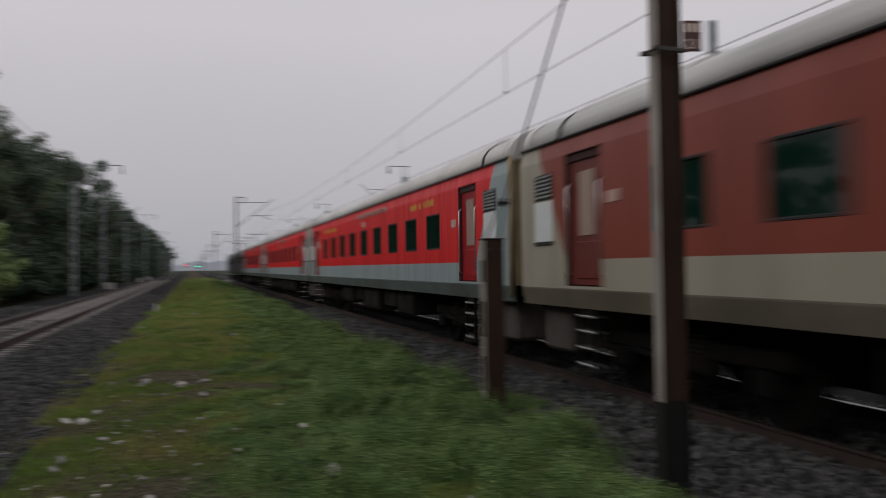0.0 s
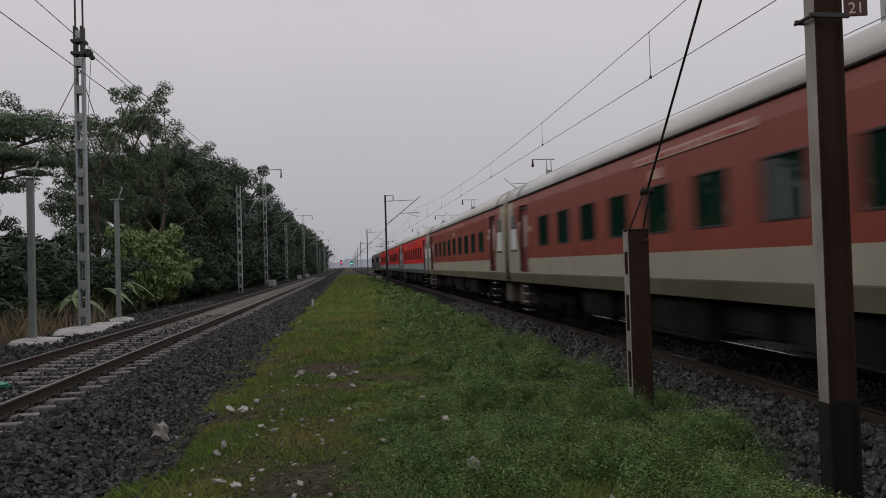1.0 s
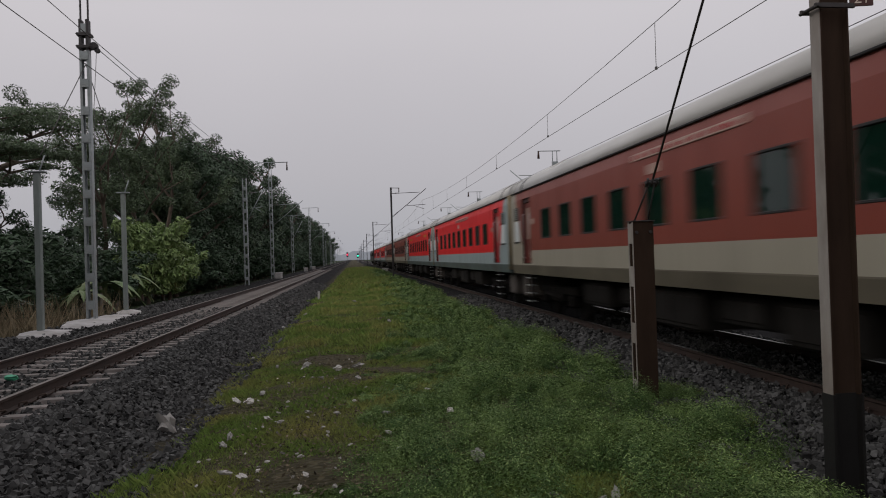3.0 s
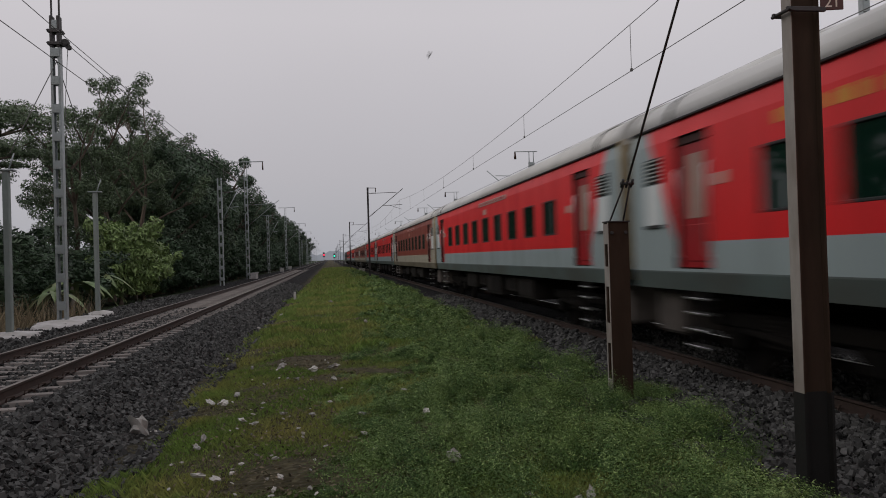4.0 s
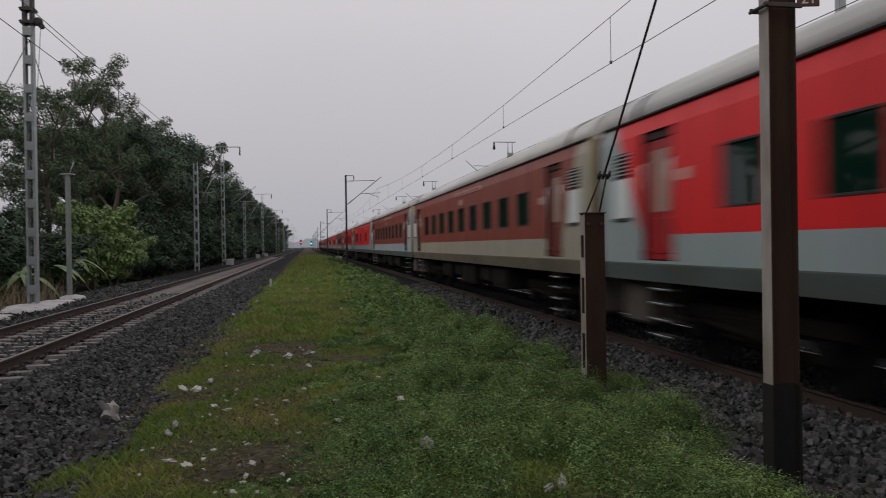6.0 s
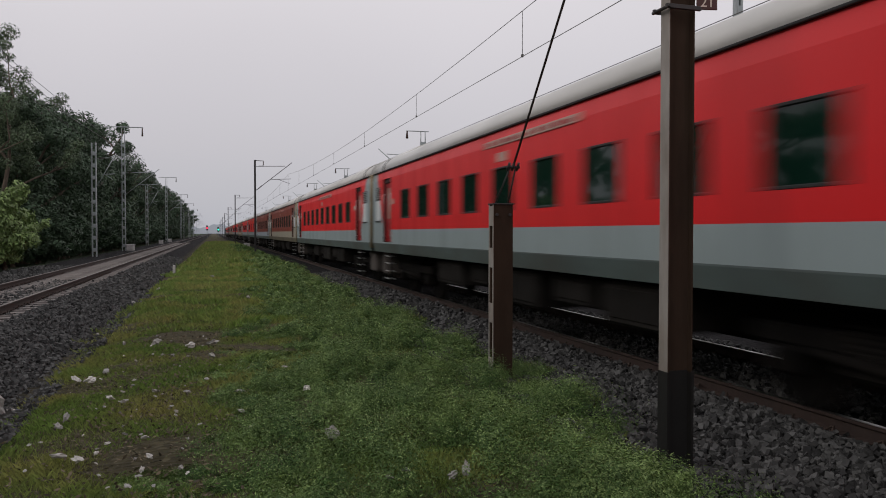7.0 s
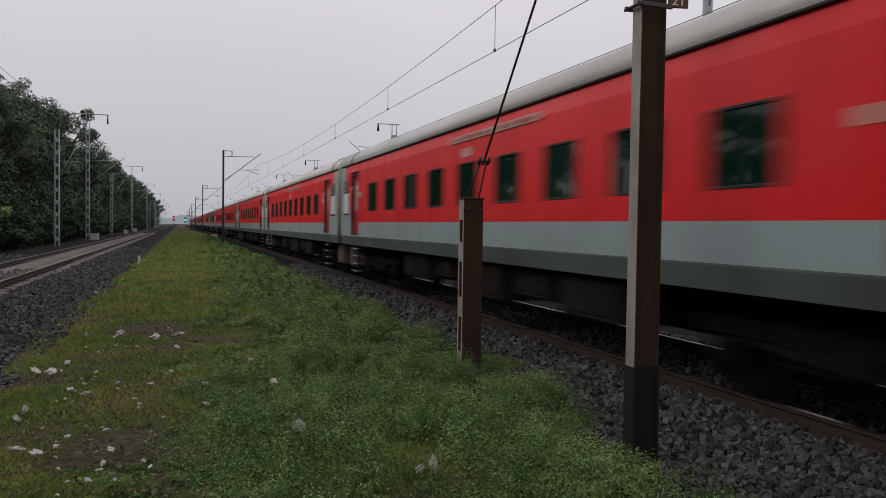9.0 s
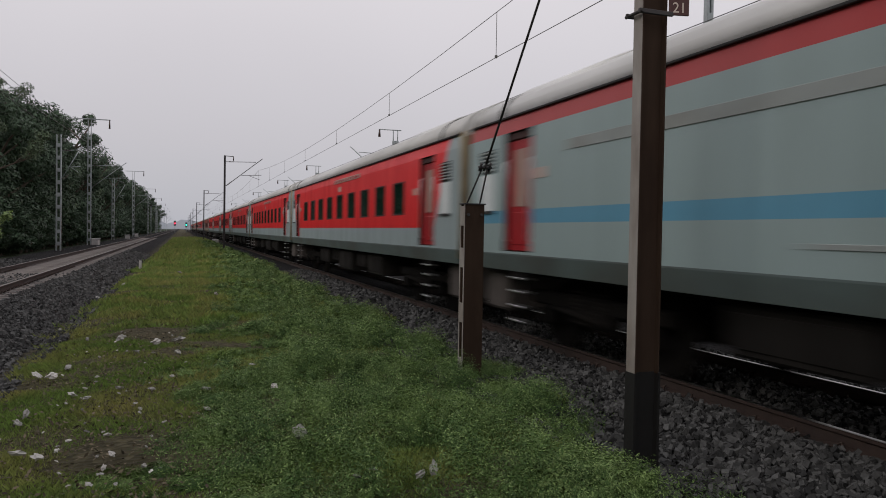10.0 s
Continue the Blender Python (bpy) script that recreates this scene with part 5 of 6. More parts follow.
def build_banana(x, y, size, turn):
    """A stem with long arching leaves, each folded along its midrib."""
    plant = empty("banana_plant", Matrix.LocRotScale((x, y, -0.5), Euler((0, 0, radians(turn))), (size, size, size)))
    tagged(plant, "banana plant with long pale arching leaves", "plant", "banana plants by the wood")
    r = random.Random(int(x * 100 + y))
    bm = bmesh.new()
    tube(bm, [(0, 0, 0), (0.03, 0, 0.8), (0, 0.02, 1.5)], [0.1, 0.085, 0.05], 8)
    part("stem", bm, M["palebark"], plant)
    for k in range(9):
        a = k * 2.4 + r.uniform(-0.3, 0.3)
        length, lift = r.uniform(1.3, 1.9), r.uniform(0.5, 1.3)
        bm = bmesh.new()
        rows = []
        for i in range(9):
            u = i / 8
            c = Vector((math.cos(a) * length * u, math.sin(a) * length * u, 1.35 + lift * u - 1.5 * u * u))
            w = 0.20 * math.sin(math.pi * min(1, 0.08 + u * 0.92)) + 0.008
            side = Vector((-math.sin(a), math.cos(a), 0))
            rows.append([bm.verts.new(c + side * w * s + Vector((0, 0, 0.06 * abs(s)))) for s in (-1, 0, 1)])
        for p, q in zip(rows, rows[1:]):
            for j in (0, 1):
                bm.faces.new((p[j], p[j + 1], q[j + 1], q[j]))
        part("leaf", bm, M["banana"], plant)


def build_woods():
    flat = build_tree("spreading acacia with flat layers of fine leaves", "flat", 3, M["leafmid"])
    tall = [build_tree("tall slender tree with open drooping foliage", "tall", s, M["leafmid"]) for s in (11, 12)]
    dense = [build_tree("dense dark green broadleaf tree", "dense", s, M["leafdark"]) for s in (21, 22, 23)]
    mid = build_tree("leafy olive-green roadside tree", "dense", 31, M["leafmid"])
    bush = [build_tree("leafy fresh green shrub at the wood's edge", "bush", s, M["leaflight"]) for s in (41, 42)]
    dark = [build_tree("tangled dark green undergrowth shrub", "bush", s, M["leafdark"]) for s in (51, 52)]
    used = set()
    r = random.Random(5)
    stand(flat, used, -15.0, 31.0, 20, 1.11)
    stand(flat, used, -17.5, 36.0, 140, 1.17)
    stand(flat, used, -20.5, 40.0, 250, 1.22)
    stand(tall[0], used, -13.6, 50.0, 10, 1.02)
    stand(tall[1], used, -14.3, 46.0, 100, 0.92)
    stand(tall[0], used, -13.2, 55.0, 200, 1.05)
    stand(tall[0], used, -14.3, 62.0, 80, 0.98)
    stand(tall[1], used, -14.4, 58.0, 300, 0.9)
    for x, y, k, s in ((-12.9, 60, 0, 1.14), (-14.2, 65, 1, 1.2), (-14.6, 70, 2, 1.28), (-22, 36, 0, 0.6),
                       (-19, 30, 1, 0.55), (-16.5, 34, 2, 0.46), (-17.5, 30.5, 0, 0.42), (-17.5, 60, 0, 1.0)):
        stand(dense[k], used, x, y, r.uniform(0, 360), s)
    y = 76.0
    while y < 430:
        for row in range(2):
            kind = r.choice(dense + [mid])
            size = r.uniform(0.95, 1.3) if y < 105 else r.uniform(0.8, 1.18)
            stand(kind, used, -14.5 - 4.0 * row + r.uniform(-0.9, 0.9), y + r.uniform(-1.5, 1.5), r.uniform(0, 360), size)
        y += 5.4 + y * 0.012
    # light green shrubs in front, dark undergrowth behind
    for x, y, k, s, w in ((-11.3, 43.0, 0, 1.42, 0.9), (-11.0, 46.5, 1, 1.2, 1.0)):
        stand(bush[k], used, x, y, r.uniform(0, 360), s, wide=w)
    y = 17.0
    while y < 330:
        for row in range(3 if y < 90 else 2):
            if row == 0 and 37 < y < 50:
                continue
            x = -11.9 - 2.0 * row + r.uniform(-0.6, 0.5) - (0.9 if y < 34 else 0)
            stand(r.choice(dark), used, x, y + r.uniform(-0.9, 0.9), r.uniform(0, 360), r.uniform(0.6, 1.0) * (1.2 if y > 50 else 1.0 + 0.08 * row), wide=1.2)
        y += 2.2 + y * 0.02
    # wood beside the viewer, mirrored in the coach windows
    for x, y, k, size in ((-19.5, 18, 0, 0.9), (-14.5, 13, 1, 1.05), (-16, 9, 2, 1.1), (-14.5, 3, 0, 0.95), (-15.5, -4, 1, 1.1), (-15, -11, 2, 1.0)):
        stand(dense[k], used, x, y, r.uniform(0, 360), size)
    # thicket added behind the train to darken the gap under the coaches
    y = -6.0
    while y < 70:
        stand(r.choice(dark), used, 15.5 + r.uniform(-0.7, 0.7), y, r.uniform(0, 360), r.uniform(0.8, 1.1), wide=1.3)
        y += 2.4
    for x, y, sc, turn in ((-10.6, 33.0, 1.0, 0), (-10.9, 36.0, 1.15, 70), (-10.4, 30.5, 0.8, 150), (-11.6, 47.5, 1.0, 200)):
        build_banana(x, y, sc, turn)
    # dry reeds beside the posts
    g = np.random.default_rng(8)
    cx, cy = np.array([-9.3, -9.6, -9.1, -9.9, -10.2]), np.array([22.6, 25.4, 28.2, 20.6, 24.0])
    n = 1100
    k = g.integers(0, 5, n)
    base = np.stack([cx[k] + g.normal(0, 0.4, n), cy[k] + g.normal(0, 0.8, n), np.full(n, -0.3)], 1)
    lean = np.stack([g.normal(0, 0.35, n), g.normal(0, 0.35, n), g.uniform(0.4, 1.3, n)], 1)
    w = np.stack([g.normal(0, 1, n), g.normal(0, 1, n), np.zeros(n)], 1) * 0.012
    v = np.stack([base - w, base + w, base + lean], 1).reshape(-1, 3)
    tagged(soup("dry_reeds", v, np.arange(3 * n).reshape(-1, 3), M["drygrass"]), "tufts of dry straw-coloured reeds", "reeds", kind="stuff")


build_woods()


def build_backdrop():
    """Far woods that close the view down the line, haze painted in as glow."""
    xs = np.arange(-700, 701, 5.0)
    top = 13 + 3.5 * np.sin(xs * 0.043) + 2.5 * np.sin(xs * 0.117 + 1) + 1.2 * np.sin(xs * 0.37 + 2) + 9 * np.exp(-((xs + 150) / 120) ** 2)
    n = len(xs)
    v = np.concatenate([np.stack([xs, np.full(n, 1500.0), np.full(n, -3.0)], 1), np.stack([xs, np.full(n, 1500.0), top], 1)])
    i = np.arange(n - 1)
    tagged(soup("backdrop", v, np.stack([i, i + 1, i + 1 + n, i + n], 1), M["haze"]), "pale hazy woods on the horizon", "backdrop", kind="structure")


build_backdrop()


# ---- grass and weeds on the strip between the tracks ----
def right_edge(y):
    return np.interp(y, [3, 4.4, 4.9, 5.8, 6.9, 7.8, 9.2, 10.2, 12, 20, 60, 200], [3.5, 3.45, 3.2, 3.55, 4.0, 4.3, 4.55, 4.2, 4.15, 4.2, 4.3, 4.4])


def left_edge(y):
    return np.interp(y, [0, 18, 26, 63, 160], [-2.3, -2.25, -2.05, -1.75, -1.5])


def weed_line(y):
    return np.interp(y, [3, 5.6, 6.3, 8.8, 12.3, 16, 25, 60], [-0.3, -0.1, 0.1, 0.55, 1.0, 0.85, 1.4, 2.2])


# trodden patches of bare soil: centre, half widths, bareness
PATCHES = ((-0.38, 11.2, 0.75, 1.1, 0.28), (-0.5, 6.6, 0.45, 0.6, 0.15), (-0.35, 8.2, 0.5, 0.6, 0.25), (1.2, 11.8, 0.3, 0.35, 0.9), (0.67, 5.7, 0.25, 0.25, 0.3), (1.6, 4.85, 0.5, 0.35, 0.6))


def soft_noise(x, y, f, p=0.0):
    return (np.sin(x * f + 1.7 * np.sin(y * f * 0.6 + p)) + np.sin(y * f * 0.9 + 1.3 * np.sin(x * f * 0.8 + 2 * p)) + np.sin((x + y) * f * 0.53 + p)) / 3


def bareness(x, y):
    return sum(k * np.exp(-(((x - a) / w) ** 2 + ((y - b) / l) ** 2)) for a, b, w, l, k in PATCHES)


def verge_points(n, y0, y1, g, power=1.0):
    y = y0 + (y1 - y0) * g.uniform(0, 1, n) ** power
    left = left_edge(y) + 0.25 * soft_noise(y, y * 0 + 2, 1.1) + 0.12 * soft_noise(y, y * 0 + 1, 4.3)
    x = left + (right_edge(y) + 0.15 * soft_noise(y, y * 0, 1.7) - left) * g.uniform(0, 1, n)
    return x, y


def blades(n, y0, y1, tall, wide, g, power=1.0):
    x, y = verge_points(n, y0, y1, g, power)
    bare = 0.8 * soft_noise(x, y, 2.3, 0.7) + 0.5 * soft_noise(x, y, 6.1, 1.9) + 1.1 * bareness(x, y)
    keep = bare < g.uniform(0.3, 1.3, n)
    x, y = x[keep], y[keep]
    n = len(x)
    rank = 1 + 0.9 * np.exp(-((x + 1.8) ** 2 / 0.25 + (y - 9) ** 2 / 7)) - 0.5 * np.clip(bareness(x, y), 0, 1)
    h = tall * g.uniform(0.3, 1.3, n) * (0.75 + 0.4 * soft_noise(x, y, 1.4) + 0.35 * soft_noise(x, y, 5.2, 0.3)).clip(0.2) * rank
    a = g.uniform(0, 2 * math.pi, n)
    base = np.stack([x, y, ground_z(x, y) - 0.02], 1)
    w = np.stack([np.cos(a), np.sin(a), np.zeros(n)], 1) * (wide * g.uniform(0.6, 1.3, n))[:, None]
    b = g.uniform(0, 2 * math.pi, n)
    lean = np.stack([np.cos(b), np.sin(b), np.zeros(n)], 1) * (h * g.uniform(0.1, 0.9, n))[:, None]
    up = np.zeros((n, 3))
    up[:, 2] = h
    mid = base + lean * 0.35 + up * 0.6
    tip = base + lean + up * 0.95
    v = np.stack([base - w, base + w, mid + w * 0.7, tip], 1).reshape(-1, 3)
    i = np.arange(n)[:, None] * 4
    return v, (i + np.array([[0, 1, 2, 3]]))


def leaflets(p, nrm, size, ratio, g):
    """Small pointed leaves at p, each lying roughly across its normal."""
    nrm = nrm / np.linalg.norm(nrm, axis=1)[:, None]
    a = g.normal(size=p.shape)
    a -= nrm * (a * nrm).sum(1)[:, None]
    a /= np.linalg.norm(a, axis=1)[:, None]
    b = np.cross(nrm, a)
    s = (size * g.uniform(0.5, 1.5, len(p)))[:, None]
    return np.stack([p - a * s, p + b * s * ratio, p + a * s, p - b * s * ratio], 1)


def weed_mounds(y0, y1, gap, radius, sprays, per, leaf, g):
    """Rounded feathery plants: sprays of leaflets standing out from a low dome, the outermost ones pale."""
    rows = np.arange(y0, y1, gap)
    cols = np.arange(-1.4, 4.6, gap)
    cx, cy = (q.ravel() for q in np.meshgrid(cols, rows))
    cx, cy = cx + g.uniform(-0.5, 0.5, cx.size) * gap, cy + g.uniform(-0.5, 0.5, cx.size) * gap
    inner = cx - weed_line(cy) - 0.35 * soft_noise(cx, cy, 1.9)
    keep = (inner > g.uniform(-0.9, 0.5, cx.size)) & (cx < right_edge(cy) - 0.35 * radius) & (bareness(cx, cy) < 0.45) & (soft_noise(cx, cy, 2.4, 1.1) > -0.72)
    cx, cy, inner = cx[keep], cy[keep], inner[keep]
    m = len(cx)
    R = radius * g.uniform(0.5, 1.3, m)
    swell = 0.5 + 0.5 * soft_noise(cx, cy, 3.4, 0.4) + 0.3 * soft_noise(cx, cy, 1.3, 2.2)
    H = (0.10 + 0.27 * np.clip(inner + 0.2, 0, 1.4)) * g.uniform(0.7, 1.2, m) * (0.25 + 1.35 * np.clip(swell, 0, 1.1) ** 1.5)
    H *= np.where(cx > right_edge(cy) - 0.5, 0.75, 1.0) * (1 + 0.45 * np.exp(-((cx - 3.6) / 0.5) ** 2 - ((cy - 8.5) / 0.5) ** 2))
    H = np.where((cy < 6.6) & (cx > 2.7), np.minimum(H, 0.24), np.minimum(H, 0.5))
    k = m * sprays
    rep = np.repeat(np.arange(m), sprays)
    az, up = g.uniform(0, 2 * math.pi, k), g.uniform(0.0, 1.0, k)
    flat = np.sqrt(1 - up * up)
    d = np.stack([flat * np.cos(az), flat * np.sin(az), up], 1)
    reach = g.uniform(0.72, 1.12, k)
    tip = d * reach[:, None] * np.stack([R[rep], R[rep], H[rep]], 1)
    c = np.stack([cx[rep], cy[rep], ground_z(cx[rep], cy[rep]) + 0.01], 1)
    u = 1 - 0.55 * g.uniform(0, 1, (k, per)) ** 1.5
    spread = 0.13 * np.minimum(R, H + 0.1)[rep]
    p = c[:, None] + tip[:, None] * u[..., None] + g.normal(0, 1, (k, per, 3)) * spread[:, None, None] * np.array([1, 1, 0.7])
    nrm = np.repeat(d, per, 0) * 1.0 + g.normal(0, 0.4, (k * per, 3))
    nrm[:, 2] += 0.35
    p = p.reshape(-1, 3)
    # outer upper leaflets go to the pale set, top light put in colour
    high = ((u > 0.93) & (d[:, 2] > 0.3)[:, None] & (g.uniform(0, 1, (k, per)) < 0.6)).ravel()
    q = leaflets(p, nrm, leaf, 0.26, g)
    return q[~high].reshape(-1, 3), q[high].reshape(-1, 3)


def build_grass():
    g = np.random.default_rng(17)
    sets = [blades(260000, 3.4, 16, 0.085, 0.0030, g, 1.2), blades(80000, 15, 40, 0.16, 0.011, g, 1.4), blades(45000, 38, 160, 0.24, 0.03, g, 1.6), blades(16000, -9, 3.4, 0.14, 0.01, g)]
    off, vs, fs = 0, [], []
    for v, f in sets:
        vs.append(v)
        fs.append(f + off)
        off += len(v)
    tagged(soup("grass", np.concatenate(vs), np.concatenate(fs), M["grass"]), "rough green and yellowing grass between the tracks", "grass", kind="stuff")
    vs, tips = [], []
    for y0, y1, gap, radius, sprays, per, leaf in ((3.3, 9.5, 0.36, 0.33, 62, 48, 0.0115), (9.5, 17, 0.42, 0.36, 44, 36, 0.018), (17, 34, 0.6, 0.46, 30, 26, 0.032),
                                                   (34, 110, 1.2, 0.8, 24, 20, 0.075), (-8, 3.3, 0.6, 0.45, 20, 14, 0.04)):
        a, b = weed_mounds(y0, y1, gap, radius, sprays, per, leaf, g)
        vs.append(a)
        tips.append(b)
    # dead leaves and straw lying among the grass
    n = 5000
    y = 4.2 + 13 * g.uniform(0, 1, n) ** 1.3
    x = np.clip(g.normal(-0.55, 0.75, n), -2.2, 1.4)
    p = np.stack([x, y, ground_z(x, y) + g.uniform(0.03, 0.075, n)], 1)
    q = leaflets(p, g.normal(0, 0.5, (n, 3)) + np.array([0, 0, 1.0]), 0.022, 0.4, g).reshape(-1, 3)
    tagged(soup("leaf_litter", q, np.arange(4 * n).reshape(-1, 4), M["debris"]), "brown dead leaves scattered in the thin grass", "leaf litter", kind="stuff")
    # bright flowering clump at the foot of the near mast
    n = 16000
    az, up = g.uniform(0, 2 * math.pi, n), g.uniform(0, 1, n)
    flat = np.sqrt(1 - up * up)
    d = np.stack([flat * np.cos(az), flat * np.sin(az), up], 1)
    lump = 0.8 + 0.2 * np.sin(d[:, 0] * 9 + 1) * np.sin(d[:, 1] * 8) + g.normal(0, 0.06, n)
    p = np.array([2.62, 4.55, -0.14]) + d * lump[:, None] * np.array([0.62, 0.52, 0.36])
    q = leaflets(p, d + g.normal(0, 0.5, (n, 3)) + np.array([0, 0, 0.5]), 0.011, 0.4, g)
    tips.append(q[: n * 3 // 4].reshape(-1, 3))
    vs.append(q[n * 3 // 4:].reshape(-1, 3))
    v = np.concatenate(tips)
    tagged(soup("weed_tips", v, np.arange(len(v)).reshape(-1, 4), M["weedtip"]), "pale green flowering tips of the weeds, lightened like lit tops", "weeds", kind="stuff")
    v = np.concatenate(vs)
    tagged(soup("weeds", v, np.arange(len(v)).reshape(-1, 4), M["weed"]), "feathery green weeds growing beside the ballast", "weeds", kind="stuff")


build_grass()


# ---- loose ballast stones ----
def stones(name, regions, label, seed):
    g = np.random.default_rng(seed)
    cube = np.array([(x, y, z) for x in (-1, 1) for y in (-1, 1) for z in (-1, 1)]) * 0.62
    quad = np.array([(0, 1, 3, 2), (4, 6, 7, 5), (0, 4, 5, 1), (2, 3, 7, 6), (0, 2, 6, 4), (1, 5, 7, 3)])
    tri = np.concatenate([quad[:, [0, 1, 2]], quad[:, [0, 2, 3]]])
    vs = []
    for n, x0, x1, y0, y1, size in regions:
        x, y = g.uniform(x0, x1, n), y0 + (y1 - y0) * g.uniform(0, 1, n) ** 1.3
        s = size * g.uniform(0.55, 1.35, n)
        p = np.stack([x, y, ground_z(x, y) + s * g.uniform(-0.3, 1.3, n)], 1)
        jit = cube[None] * g.uniform(0.6, 1.2, (n, 8, 3)) * g.uniform(0.6, 1.4, (n, 1, 3))
        q = g.normal(size=(n, 4))
        q /= np.linalg.norm(q, axis=1)[:, None]
        w, i, j, k = q.T
        rot = np.stack([1 - 2 * (j * j + k * k), 2 * (i * j - k * w), 2 * (i * k + j * w), 2 * (i * j + k * w), 1 - 2 * (i * i + k * k), 2 * (j * k - i * w),
                        2 * (i * k - j * w), 2 * (j * k + i * w), 1 - 2 * (i * i + j * j)], 1).reshape(n, 3, 3)
        vs.append(p[:, None] + np.einsum("nij,nkj->nki", rot, jit) * s[:, None, None])
    v = np.concatenate(vs)
    f = tri[None] + (np.arange(len(v)) * 8)[:, None, None]
    tagged(soup(name, v.reshape(-1, 3), f.reshape(-1, 3), M["stone"]), label, "ballast", kind="stuff")


stones("ballast", [(26000, -3.75, -1.85, 5, 26, 0.036), (7000, -3.6, -2.1, 24, 60, 0.055), (4000, -3.6, -2.0, -8, 5, 0.05), (9000, -6.3, -3.8, 7, 30, 0.034), (7000, -8.6, -6.25, 12, 42, 0.045)],
       "loose grey crushed stone under the empty track", 3)
stones("ballast", [(18000, 3.05, 5.42, 3.2, 14, 0.035), (8000, 3.6, 5.42, 13, 34, 0.048), (4000, 3.3, 5.42, -8, 3.2, 0.05), (5000, 5.7, 7.15, 2, 20, 0.034), (3500, 7.45, 9.4, 2, 26, 0.045)],
       "loose grey crushed stone under the busy track", 4)


# ---- litter and small trackside things ----
def build_litter():
    r = random.Random(12)
    spots = [(-2.31, 9.43, 0.16), (-2.18, 9.6, 0.10), (-1.38, 13.4, 0.085), (-0.84, 13.0, 0.10), (-0.31, 12.4, 0.09), (0.03, 12.5, 0.12), (0.01, 11.3, 0.07),
             (-1.31, 10.69, 0.07), (-1.65, 10.57, 0.09), (-1.44, 10.24, 0.08), (-0.55, 11.59, 0.05), (-1.03, 8.81, 0.09), (-0.58, 8.99, 0.08), (-0.24, 8.81, 0.05),
             (-0.87, 8.6, 0.05), (0.32, 8.6, 0.06), (1.0, 8.13, 0.06), (0.3, 7.65, 0.05), (0.36, 6.99, 0.04), (-1.36, 8.17, 0.07), (-1.38, 7.87, 0.05), (-0.53, 6.99, 0.055),
             (-1.16, 6.66, 0.08), (-0.99, 6.49, 0.06), (-0.45, 6.38, 0.045), (-0.48, 6.05, 0.035), (-0.2, 5.98, 0.04), (0.98, 6.18, 0.12), (-0.54, 5.69, 0.035),
             (1.73, 4.96, 0.075), (1.61, 4.88, 0.06), (1.33, 5.1, 0.045), (1.19, 5.0, 0.04), (-2.16, 16.2, 0.08), (-2.16, 23.2, 0.13), (0.89, 9.54, 0.05),
             (0.02, 31.3, 0.14), (-9.0, 19.2, 0.16), (-8.9, 19.5, 0.12), (-1.75, 27.0, 0.1), (0.9, 20.0, 0.09)]
    for i in range(70):
        y = r.uniform(5.4, 14)
        spots.append((r.gauss(-0.6, 0.5), y, r.uniform(0.012, 0.036)))
    protos = []
    for k in range(5):
        bm = bmesh.new()
        bmesh.ops.create_icosphere(bm, subdivisions=2, radius=1)
        q = random.Random(100 + k)
        for v in bm.verts:
            v.co *= q.uniform(0.35, 1.2)
            v.co.z *= 0.55
            v.co.x *= 1.25
        protos.append(bm)
    meshes = []
    for bm in protos:
        me = bpy.data.meshes.new("litter")
        bm.to_mesh(me)
        bm.free()
        me.materials.append(M["plastic"])
        meshes.append(me)
    for i, (x, y, s) in enumerate(spots):
        ob = new("litter", meshes[i % 5])
        z = float(ground_z(x, y)) + (0.075 if -2 < x < 0.6 else 0.14 if 0.6 < x < 3 else 0.03)
        ob.matrix_basis = Matrix.LocRotScale((x, y, z + s * 0.25), Euler((r.uniform(-0.5, 0.5), r.uniform(-0.5, 0.5), r.uniform(0, 6))), (s * 0.8, s * r.uniform(0.35, 0.8), s * r.uniform(0.4, 1.0)))
        if i == 0:
            ob.matrix_basis = pose(x, y, z + 0.09, 20, 60, 40) @ Matrix.Diagonal((0.17, 0.12, 0.2, 1))
        tagged(ob, "crumpled white plastic scrap lying in the grass", "litter", "litter on the verge")
    bm = bmesh.new()
    bmesh.ops.create_icosphere(bm, subdivisions=2, radius=0.12)
    q = random.Random(77)
    for v in bm.verts:
        v.co *= q.uniform(0.6, 1.15)
        v.co.z *= 0.4
    ob = mesh_object("plastic_scrap", bm, M["greenplastic"])
    ob.matrix_basis = pose(-5.25, 12.2, 0.03)
    tagged(ob, "green plastic scrap lying between the rails", "litter")
    bm = bmesh.new()
    box(bm, -0.06, 0.06, -0.05, 0.05, 0, 0.42, 0.015)
    ob = mesh_object("marker_post", bm, M["pad"])
    ob.matrix_basis = pose(-1.75, 37.7, -0.3)
    tagged(ob, "low white concrete marker post in the grass", "marker post")
    bm = bmesh.new()
    box(bm, -0.35, 0.35, -0.25, 0.25, 0, 0.5, 0.03)
    box(bm, -0.4, 0.4, -0.3, 0.3, 0.5, 0.58, 0.02)
    ob = mesh_object("trackside_cabinet", bm, M["pad"])
    ob.matrix_basis = pose(4.1, 98, -0.25)
    tagged(ob, "small white cabinet beside the busy track", "cabinet")


build_litter()


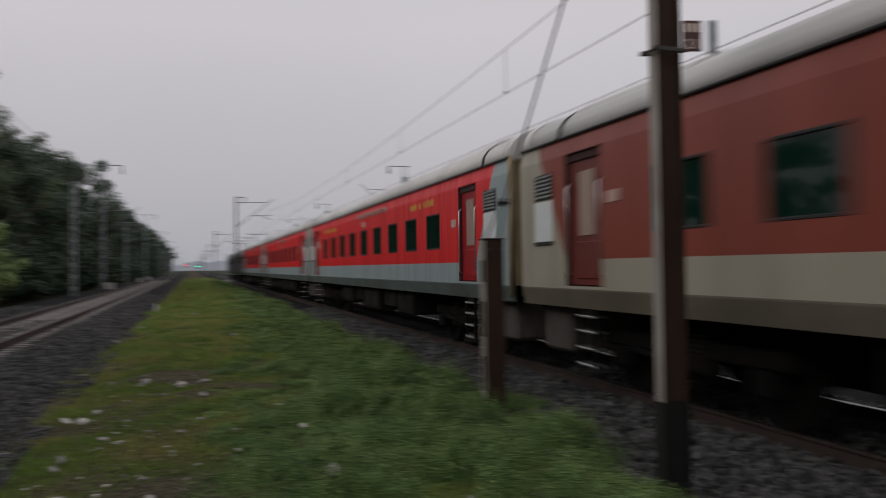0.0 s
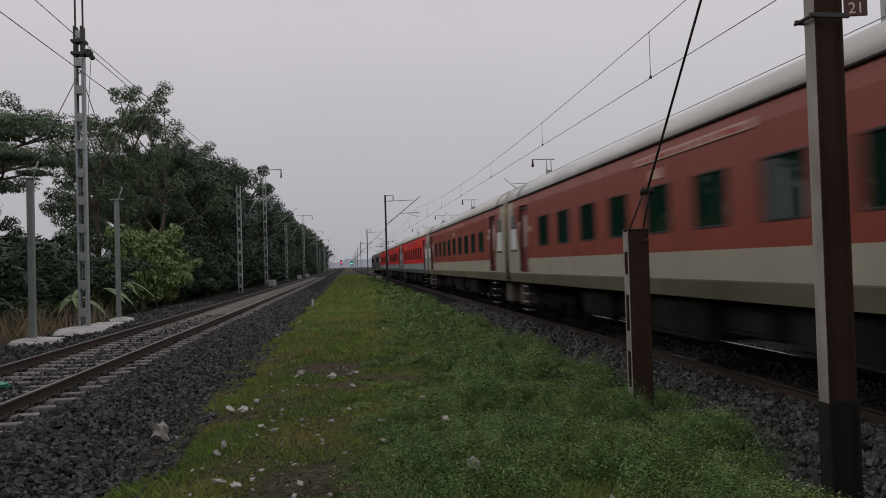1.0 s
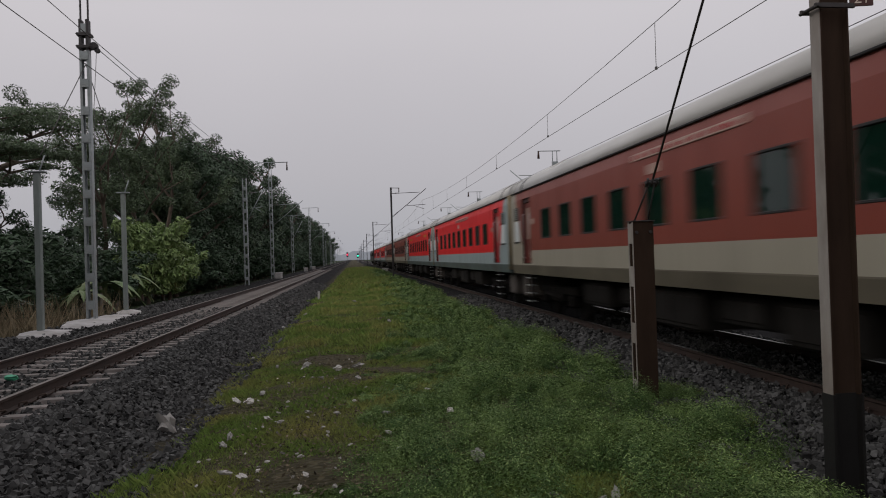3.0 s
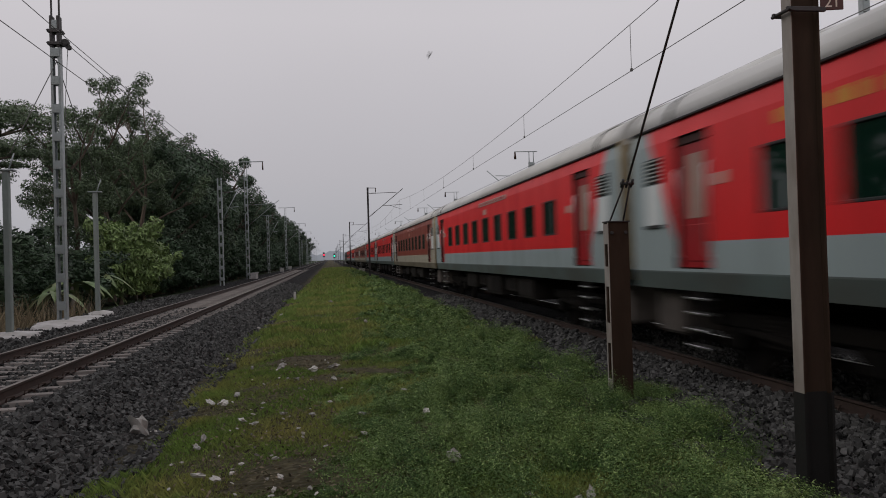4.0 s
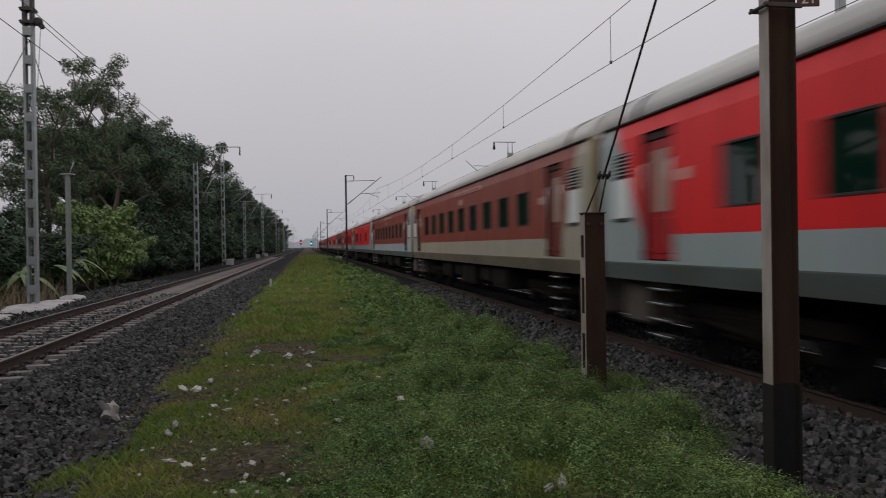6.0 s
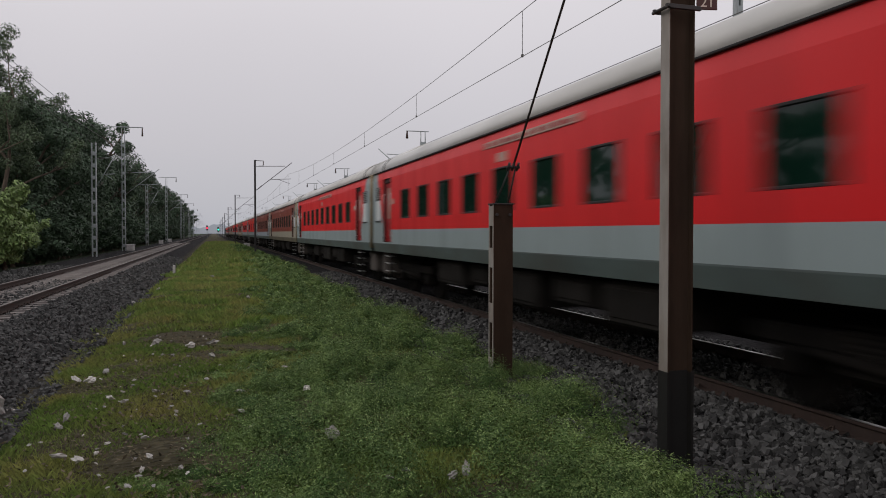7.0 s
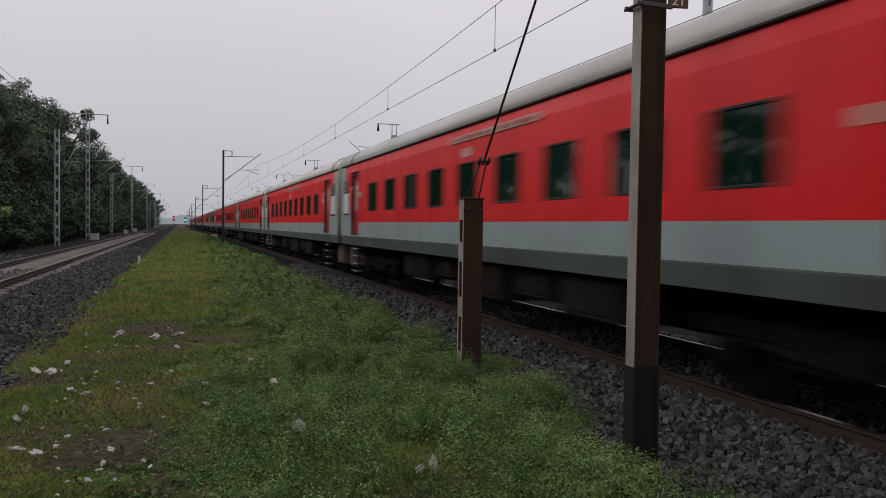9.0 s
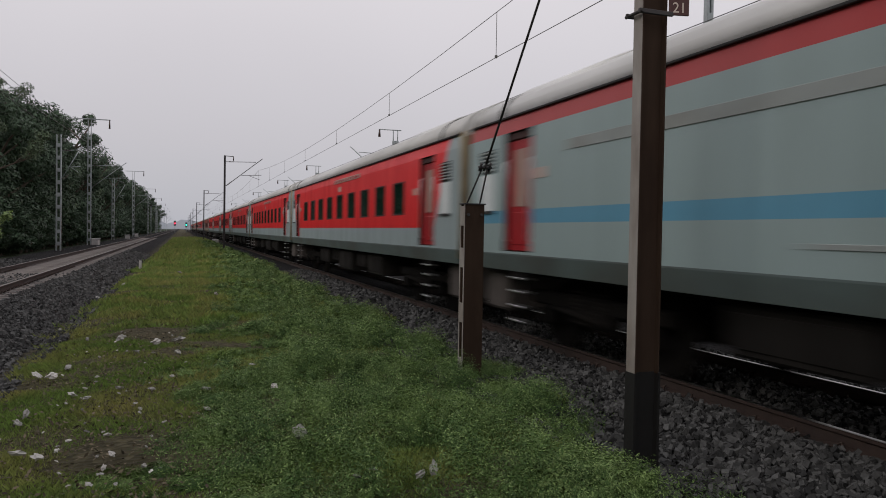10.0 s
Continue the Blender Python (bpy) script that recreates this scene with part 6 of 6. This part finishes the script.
# ---- an insect that flies through the view ----
def build_insect():
    insect = empty("flying_insect")
    tagged(insect, "small dark insect flying away over the verge", "insect")
    bm = bmesh.new()
    tube(bm, [(0, -0.006, 0), (0, -0.003, 0), (0, 0.001, 0.0004), (0, 0.004, 0.0004), (0, 0.006, 0)], [0.0006, 0.0016, 0.0014, 0.0017, 0.0006], 8)
    part("body", bm, M["darksteel"], insect)
    for side in (-1, 1):
        bm = bmesh.new()
        w = [bm.verts.new(p) for p in ((0, 0.002, 0.001), (side * 0.004, 0.0015, 0.0035), (side * 0.0055, -0.002, 0.004), (side * 0.003, -0.004, 0.002))]
        top = bmesh.ops.extrude_face_region(bm, geom=[bm.faces.new(w)])["geom"]
        for v in top:
            if isinstance(v, bmesh.types.BMVert):
                v.co.z += 0.0002
        bmesh.ops.recalc_face_normals(bm, faces=bm.faces)
        part("wing", bm, M["polebrown"], insect)
    return insect


INSECT = build_insect()
FLIGHT = [
    (0.0, pose(0.9, -1.6, 3.6, -20, 0, 20)),
    (3.5, pose(0.62, 0.2, 2.75, -30, 0, 30)),
    (3.8, pose(0.42, 0.95, 2.28, -35, 0, 40)),
    (3.9, pose(0.230, 1.239, 2.084, -35, 0, 40)),
    (4.0, pose(0.218, 1.497, 2.082, -30, 0, 25)),
    (4.1, pose(0.246, 1.797, 2.097, -30, 0, 10)),
    (4.2, pose(0.292, 2.095, 2.094, -25, 0, -10)),
    (4.4, pose(0.30, 4.3, 2.6, -20, 0, -20)),
    (5.5, pose(-1.5, 16.0, 3.2, 0, 0, 0)),
    (10.0, pose(-9.0, 60.0, 4.0, 0, 0, 10)),
]


# ---- movement ----
def motions():
    walk(INSECT, FLIGHT)
    for ob, y in TRAIN:
        walk(ob, [(t, pose(RIGHT, y + SPEED * t, 0)) for t in (0.0, 2.0, 4.0, 6.0, 8.0, 10.0)])


motions()
